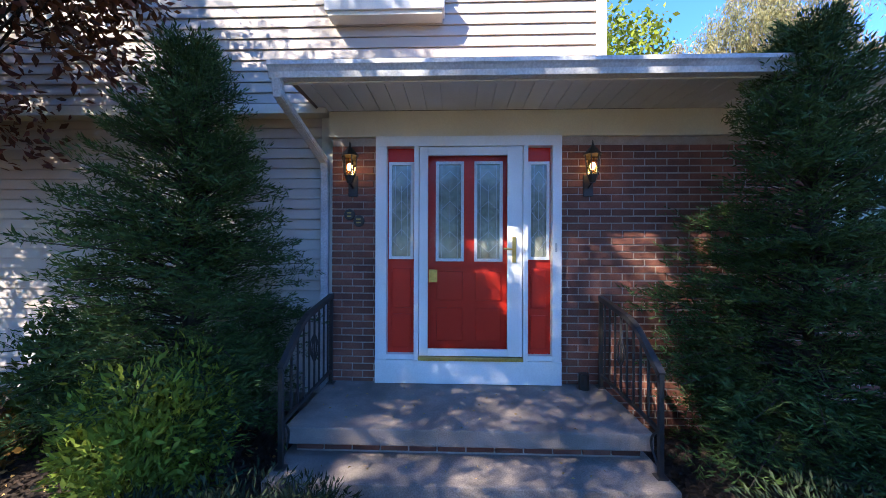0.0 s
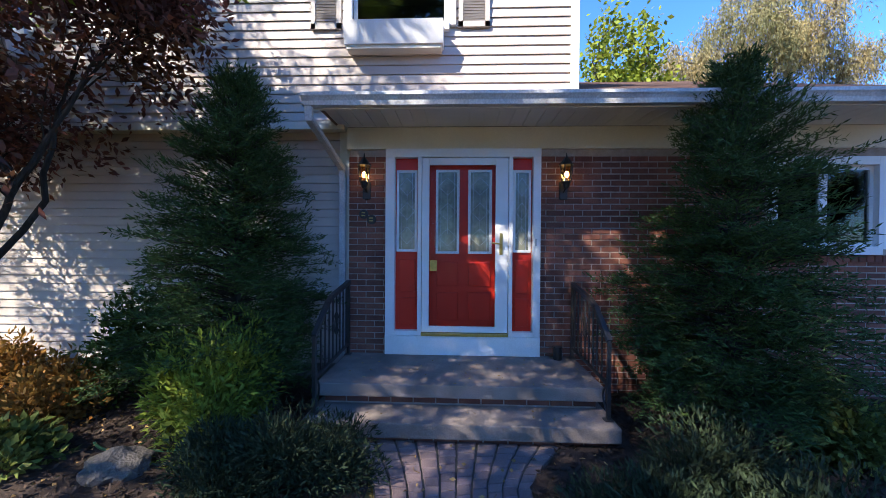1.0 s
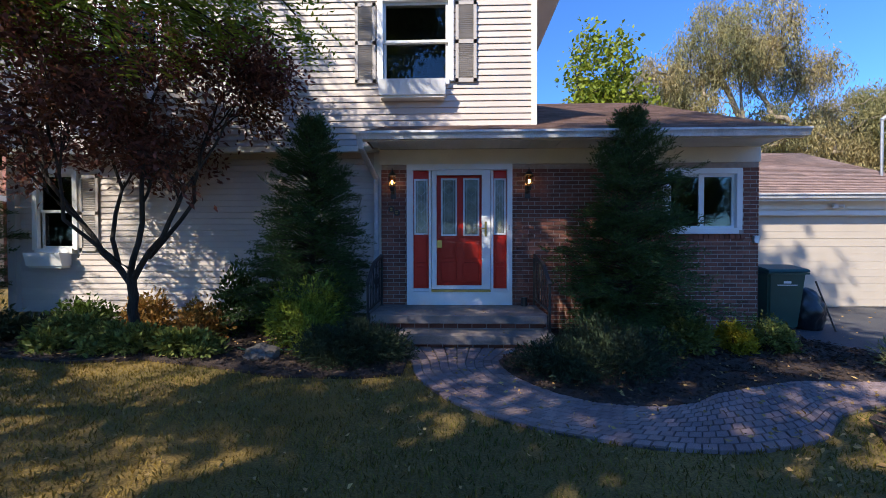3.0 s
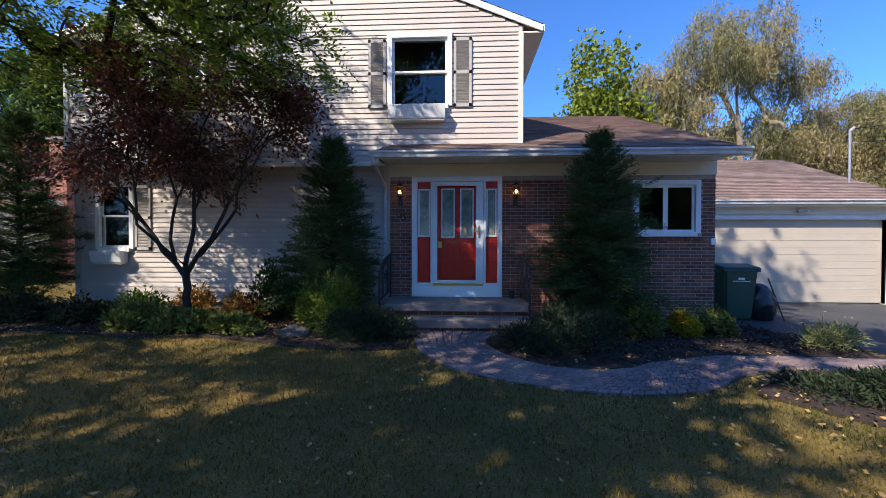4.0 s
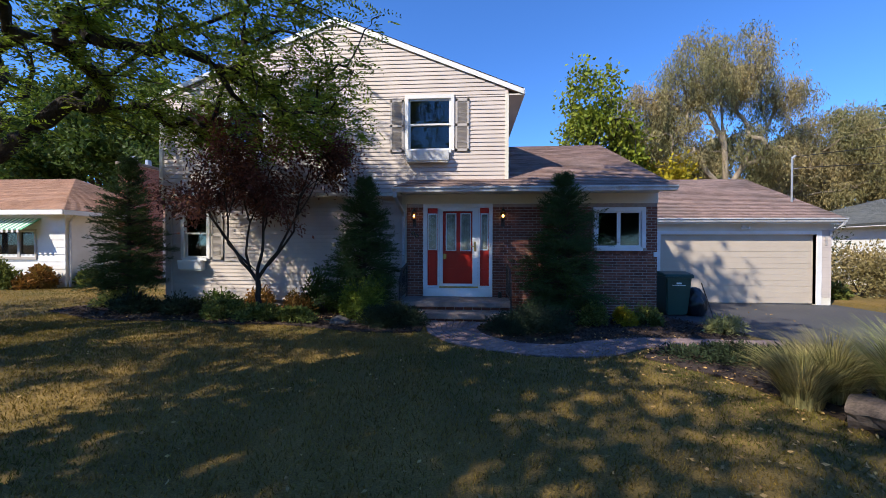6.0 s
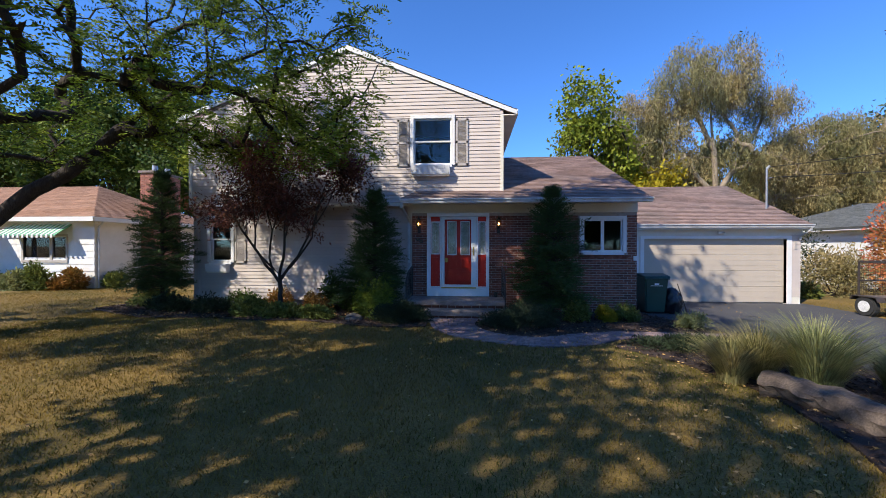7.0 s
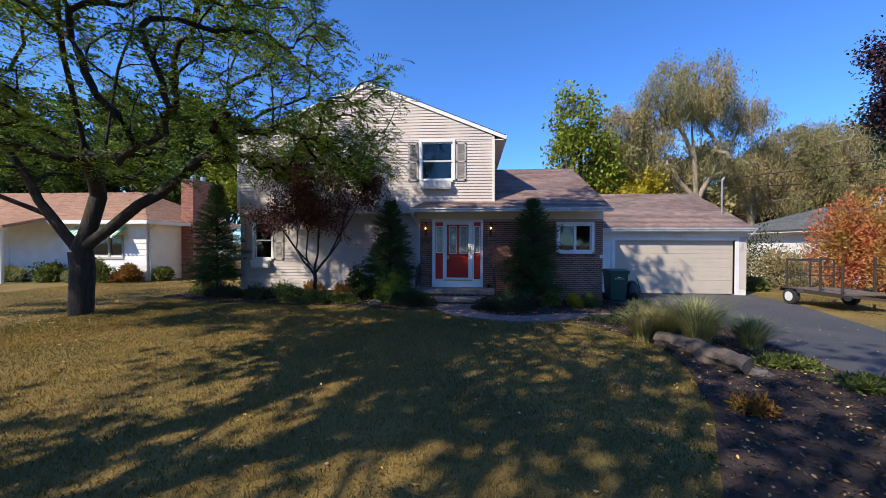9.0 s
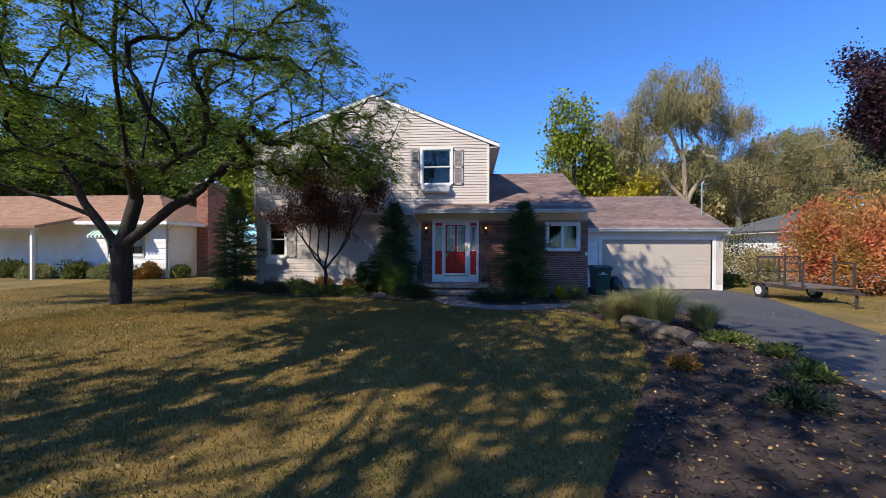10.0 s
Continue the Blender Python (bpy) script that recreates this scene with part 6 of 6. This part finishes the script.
for w in ((-25.0, -24.0, 0.9, 2.2),):
    f = part("window", boxes((w[0] - 0.08, w[0], NY - 0.04, NY + 0.05, w[2], w[3]), (w[1], w[1] + 0.08, NY - 0.04, NY + 0.05, w[2], w[3]), (w[0] - 0.08, w[1] + 0.08, NY - 0.04, NY + 0.05, w[3], w[3] + 0.08), (w[0] - 0.08, w[1] + 0.08, NY - 0.05, NY + 0.05, w[2] - 0.08, w[2]), (w[0], w[1], NY - 0.03, NY + 0.04, 1.52, 1.58)), M["white"], nh)
    part("pane", boxes((w[0], w[1], NY + 0.0, NY + 0.01, w[2], w[3])), M["glass"], f)
d = part("door", boxes((-21.5, -20.6, NY + 0.03, NY + 0.08, NZ, 2.1)), M["white"], nh, "white front door")
for x in (-19.4, -22.6, -25.8):
    part("porch_post", boxes((x - 0.06, x + 0.06, 4.1, 4.22, NZ, 2.5), bevel=0.01), M["white"], nh, "white porch post")
part("porch_beam", boxes((-26.5, -19.2, 4.05, 4.27, 2.5, 2.66)), M["white"], nh)
roof_plane("roof", (-26.8, 3.85, 2.68), (-18.9, 3.85, 2.68), (-26.8, 6.2, 3.3), (-18.9, 6.2, 3.3), M["roof_n"], nh)
E0, E1, EY0, EY1, RZ_ = -31.5, -13.95, 5.45, 12.6, 4.75
ym = (EY0 + EY1) / 2
roof_plane("roof", (E0, EY0, NE + 0.12), (E1, EY0, NE + 0.12), (E0 + 3.6, ym, RZ_), (E1 - 3.6, ym, RZ_), M["roof_n"], nh)
roof_plane("roof", (E1, EY0, NE + 0.12), (E1, EY1, NE + 0.12), (E1 - 3.6, ym - 0.01, RZ_), (E1 - 3.6, ym + 0.01, RZ_), M["roof_n"], nh)
roof_plane("roof", (E1, EY1, NE + 0.12), (E0, EY1, NE + 0.12), (E1 - 3.6, ym, RZ_), (E0 + 3.6, ym, RZ_), M["roof_n"], nh)
part("soffit", boxes((E0, E1, EY0, EY1, NE - 0.03, NE)), M["white"], nh)
part("fascia", boxes((E0, E1, EY0 - 0.03, EY0 - 0.002, NE - 0.06, NE + 0.11)), M["white"], nh)
part("fascia", boxes((E1 + 0.002, E1 + 0.03, EY0, EY1, NE - 0.06, NE + 0.11)), M["trim"], nh)
pipe("downspout", [(-14.1, 6.0, 2.85), (-14.38, 6.05, 2.6), (-14.38, 6.05, 0.2)], 0.07, 0.05, M["gutter"], nh)
ch = part("chimney", boxes((-14.42, -13.8, 8.0, 9.5, 0, 5.15)), M["mortar"], nh, "reddish brick chimney")
cb = bmesh.new()
for i in range(68):
    z = 0.02 + i * 0.075
    off = 0.11 if i % 2 else 0.0
    for k in range(4):
        x0 = -14.43 + k * 0.21 - off
        x1 = x0 + 0.195
        x0, x1 = max(x0, -14.43), min(x1, -13.79)
        if x1 - x0 > 0.03:
            box(cb, x0, x1, 7.985, 8.0, z, z + 0.065)
    for k in range(8):
        y0 = max(7.985, 7.985 + k * 0.21 - off)
        y1 = min(7.985 + k * 0.21 - off + 0.195, 9.51)
        if y1 - y0 > 0.03:
            box(cb, -13.8, -13.785, y0, y1, z, z + 0.065)
cbo = part("bricks", cb, mat("pink_brick", (0.34, 0.15, 0.10), (0.26, 0.11, 0.08), 0.9, 5, 80, 0.3, per_island=0.25), ch)
cbo["kind"] = "stuff"
part("chimney_cap", boxes((-14.5, -13.72, 7.92, 9.58, 5.15, 5.25), bevel=0.01), M["concrete"], ch)
for y in (8.4, 9.1):
    bm = bmesh.new()
    bmesh.ops.create_cone(bm, cap_ends=True, segments=12, radius1=0.13, radius2=0.11, depth=0.3, matrix=Matrix.Translation((-14.1, y, 5.4)))
    part("chimney_pot", bm, M["galv"], ch)

rh = thing("neighbouring_house", (23.6, 13, 0), "pale neighbouring house with grey shingle roof behind the bush", "house")
for q in ((19.0, 19.15, 11.36, 18, -0.2, 2.8), (19.0, 29.6, 18, 18.15, -0.2, 2.8), (29.45, 29.6, 11.36, 18, -0.2, 2.8)):
    part("wall", boxes(q), M["white"], rh)
rw = part("wall", boxes((19.0, 29.6, 11.2, 11.35, -0.2, 2.8)), M["white"], rh)
plank_wall(19.0, 29.6, 11.2, 0.0, 2.7, 0.2, [(22.1, 23.6, 0.9, 2.1)], M["white"], rw)
part("window", boxes((22.1, 23.6, 11.15, 11.19, 0.9, 2.1), bevel=0.01), M["shutter"], rh)
roof_plane("roof", (18.5, 10.6, 2.85), (30.1, 10.6, 2.85), (22.0, 14.6, 4.3), (26.6, 14.6, 4.3), M["roof_g"], rh)
roof_plane("roof", (18.5, 18.6, 2.85), (18.5, 10.6, 2.85), (22.0, 14.61, 4.3), (22.0, 14.6, 4.3), M["roof_g"], rh)
roof_plane("roof", (30.1, 18.6, 2.85), (18.5, 18.6, 2.85), (26.6, 14.6, 4.3), (22.0, 14.6, 4.3), M["roof_g"], rh)
part("soffit", boxes((18.55, 30.0, 10.65, 18.5, 2.70, 2.74)), M["white"], rh)
gutter(18.5, 30.1, 10.58, 2.86, rh)


# ---- scattered stuff ----
def inside(px, py, poly):
    n, c = len(poly), np.zeros(len(px), bool)
    j = n - 1
    for i in range(n):
        (xi, yi), (xj, yj) = poly[i], poly[j]
        hit = ((yi > py) != (yj > py)) & (px < (xj - xi) * (py - yi) / (yj - yi + 1e-12) + xi)
        c ^= hit
        j = i
    return c


def gz_np(x):
    return 0.06 - 0.008 * np.clip(x, -30, 30)


PATH_OUT = [(-0.90, 1.62), (-0.58, 1.0), (-0.46, 0.5), (-0.10, -0.1), (0.35, -0.46), (0.78, -0.66), (1.35, -0.82), (1.95, -0.85), (2.65, -0.66), (3.2, -0.25), (3.85, 0.0), (4.4, 0.0), (5.25, -0.02), (6.2, -0.18)]
PATH_IN = [(0.86, 1.62), (0.50, 1.04), (0.59, 0.55), (0.86, 0.15), (1.18, -0.08), (1.50, -0.16), (1.80, -0.15), (2.1, -0.06), (2.45, 0.15), (2.9, 0.33), (3.5, 0.52), (4.3, 0.55), (5.3, 0.54), (6.0, 0.62)]


def scatter(n, x0, x1, y0, y1, keep=(), avoid=()):
    px, py = rng.uniform(x0, x1, n), rng.uniform(y0, y1, n)
    ok = np.ones(n, bool)
    for poly in keep:
        ok &= inside(px, py, poly)
    for poly in avoid:
        ok &= ~inside(px, py, poly)
    return px[ok], py[ok]


PATH_POLY = PATH_OUT + PATH_IN[::-1]
HOUSE_POLY = [(-8, 2.6), (11.5, 2.6), (11.5, 14), (-8, 14)]


def lawn_blades():
    zones = ((210000, -9.5, 5.0, -10.5, 1.6, 0.048), (60000, -16, -7, -6, 6, 0.05), (14000, 11.2, 18, -3, 6, 0.06))
    out = []
    for n, a, b, c, d, h in zones:
        x, y = scatter(n, a, b, c, d, (), (LEFT_BED, RIGHT_BED, ISLAND, DRIVE, PATH_POLY, HOUSE_POLY))
        c3 = np.stack([x, y, gz_np(x) - 0.004], 1)
        dirs = rng.normal(size=c3.shape) * 0.45
        dirs[:, 2] = 1
        out.append(leaves(c3, dirs, h * rng.uniform(0.5, 1.3, len(x)), 0.009))
    return np.concatenate(out)


tagged(finish("grass", quad_mesh("grass", lawn_blades()), M["blade"]), "short dry grass blades of the lawn", "grass", kind="stuff")
X, Y = [], []
for poly, n in ((LEFT_BED, 16000), (RIGHT_BED, 9000), (ISLAND, 14000)):
    p = np.array(poly)
    x, y = scatter(n, p[:, 0].min(), p[:, 0].max(), p[:, 1].min(), p[:, 1].max(), (poly,))
    X.append(x), Y.append(y)
X, Y = np.concatenate(X), np.concatenate(Y)
c3 = np.stack([X, Y, gz_np(X) + 0.036 + rng.uniform(0, 0.02, len(X))], 1)
dd = rng.normal(size=c3.shape)
dd[:, 2] *= 0.3
tagged(finish("mulch_chips", quad_mesh("mulch_chips", leaves(c3, dd, rng.uniform(0.03, 0.09, len(X)), 0.022)), M["chip"]), "loose dark bark chips on the beds", "mulch", kind="stuff")


def litter():
    out = []
    for n, a, b, c, d, lift in ((1500, -9, 4, -10, 1.4, 0.03), (1600, 2.0, 6.3, -9, -0.6, 0.05), (700, -8, -1.4, 0.8, 2.8, 0.055), (500, -10.6, -8.0, -2.6, 0.0, 0.035), (260, 5.5, 11, -6, 5, 0.02), (300, -0.4, 5.0, -0.8, 1.5, 0.045)):
        x, y = scatter(n, a, b, c, d)
        c3 = np.stack([x, y, gz_np(x) + lift + rng.uniform(0, 0.01, len(x))], 1)
        e = rng.normal(size=c3.shape)
        e[:, 2] *= 0.25
        out.append(leaves(c3, e, rng.uniform(0.02, 0.06, len(x)), 0.025))
    x, y = scatter(90, -1.2, 1.2, 1.6, 2.6)
    z = np.where(y < 1.8, 0.268, 0.483)
    out.append(leaves(np.stack([x, y, z], 1), rng.normal(size=(len(x), 3)) * np.array([1, 1, 0.1]), 0.03, 0.012))
    return np.concatenate(out)


tagged(finish("fallen_leaves", quad_mesh("fallen_leaves", litter()), M["litter"]), "small dry fallen leaves strewn about", "leaves", kind="stuff")

# ---- paver path ----
path = sheet("path", PATH_POLY, 0.016, M["sand"], "curved path of mauve concrete pavers", "path")


def resample(pts, n):
    p = [Vector((*q, 0)) for q in pts]
    acc = [0.0]
    for a, b in zip(p, p[1:]):
        acc.append(acc[-1] + (b - a).length)
    out = []
    for i in range(n + 1):
        s = acc[-1] * i / n
        j = max(k for k in range(len(acc)) if acc[k] <= s + 1e-9)
        j = min(j, len(p) - 2)
        f = (s - acc[j]) / (acc[j + 1] - acc[j])
        q0, q1, q2, q3 = p[max(j - 1, 0)], p[j], p[j + 1], p[min(j + 2, len(p) - 1)]
        out.append(0.5 * ((2 * q1) + (q2 - q0) * f + (2 * q0 - 5 * q1 + 4 * q2 - q3) * f * f + (3 * q1 - q0 - 3 * q2 + q3) * f ** 3))
    return out


STEPS = 200
O, I = resample(PATH_OUT, STEPS), resample(PATH_IN, STEPS)


def path_point(s, v):
    k = max(0.0, min(STEPS - 1e-6, s * STEPS))
    i = int(k)
    f = k - i
    return O[i].lerp(O[i + 1], f).lerp(I[i].lerp(I[i + 1], f), v)


ROWS_N, COLS = 10, 76
made, rest_v, rest_f = 0, [], []
for c in range(COLS + 1):
    for r in range(ROWS_N):
        off = 0.5 if r % 2 else 0.0
        s0, s1 = (c - off) / COLS, (c + 1 - off) / COLS
        s0, s1 = max(0.0, s0) + 0.0007, min(1.0, s1) - 0.0007
        if s1 - s0 < 0.003:
            continue
        v0, v1 = r / ROWS_N + 0.006, (r + 1) / ROWS_N - 0.006
        q = [path_point(*k) for k in ((s0, v0), (s1, v0), (s1, v1), (s0, v1))]
        q = [a + Vector((random.uniform(-1, 1), random.uniform(-1, 1), 0)) * 0.003 for a in q]
        z = gz(q[0].x) + 0.030 + random.uniform(-0.003, 0.003)
        m = (q[0] + q[1] + q[2] + q[3]) / 4
        ins = [a.lerp(m, 0.06) for a in q]
        V = [(a.x, a.y, z - 0.03) for a in q] + [(a.x, a.y, z - 0.005) for a in q] + [(a.x, a.y, z) for a in ins]
        F = [(8, 9, 10, 11)]
        for i in range(4):
            j = (i + 1) % 4
            F += [(i, j, 4 + j, 4 + i), (4 + i, 4 + j, 8 + j, 8 + i)]
        if made < 300:
            me = bpy.data.meshes.new("paver")
            me.from_pydata(V, [], F)
            finish("paver", me, M["paver"], path)
            made += 1
        else:
            k = len(rest_v)
            rest_v += V
            rest_f += [tuple(i + k for i in f) for f in F]
me = bpy.data.meshes.new("pavers")
me.from_pydata(rest_v, [], rest_f)
finish("pavers", me, M["pavers"], path)["kind"] = "stuff"


# ---- bricks of the front ----
def brick_mesh(w, h=0.057, d=0.012):
    bm = bmesh.new()
    box(bm, 0, w, 0, d, 0, h)
    bmesh.ops.bevel(bm, geom=[e for e in bm.edges if all(v.co.y < 0.001 for v in e.verts)], offset=0.003, segments=1, affect="EDGES")
    me = bpy.data.meshes.new("brick")
    bm.to_mesh(me)
    bm.free()
    me.materials.append(M["brick"])
    return me


def lay_bricks():
    shared = {}
    holes = [DOOR, (W_BR[0] - 0.12, W_BR[1] + 0.12, W_BR[2] - 0.18, W_BR[3] + 0.10)]
    rest_v, rest_f = [], []
    count = 0
    rows = int((BZ1 - 0.06) / 0.0673)
    todo = []
    for j in range(rows):
        z = 0.045 + j * 0.0673
        x = BX0 - (0.102 if j % 2 else 0.0)
        while x < BX1:
            runs = [(max(x, BX0), min(x + 0.194, BX1))]
            for h in holes:
                if h[2] < z + 0.03 < h[3]:
                    runs = [r for a, b in runs for r in ((a, min(b, h[0])), (max(a, h[1]), b)) if r[1] - r[0] > 0.02]
            todo += [(round(a, 3), round(b - a, 3), z) for a, b in runs if b - a > 0.02]
            x += 0.204
    todo.sort(key=lambda t: abs(t[0] - 0.03))
    for a, w, z in todo:
        y = BY + random.uniform(-0.003, 0.003)
        if count < 300:
            if w not in shared:
                shared[w] = brick_mesh(w)
            ob = new("brick", shared[w])
            ob.parent = brick_wall
            ob.location = Vector((a, y - 0.003, z)) - base_of(brick_wall)
            count += 1
        else:
            k = len(rest_v)
            e = 0.003
            rest_v += [(a, y + 0.012, z), (a + w, y + 0.012, z), (a + w, y + 0.012, z + 0.057), (a, y + 0.012, z + 0.057), (a + e, y - 0.003, z + e), (a + w - e, y - 0.003, z + e), (a + w - e, y - 0.003, z + 0.057 - e), (a + e, y - 0.003, z + 0.057 - e)]
            rest_f += [(k + 4, k + 5, k + 6, k + 7), (k, k + 1, k + 5, k + 4), (k + 1, k + 2, k + 6, k + 5), (k + 2, k + 3, k + 7, k + 6), (k + 3, k, k + 4, k + 7)]
    me = bpy.data.meshes.new("bricks")
    me.from_pydata(rest_v, [], rest_f)
    finish("bricks", me, M["bricks"], brick_wall)["kind"] = "stuff"


lay_bricks()
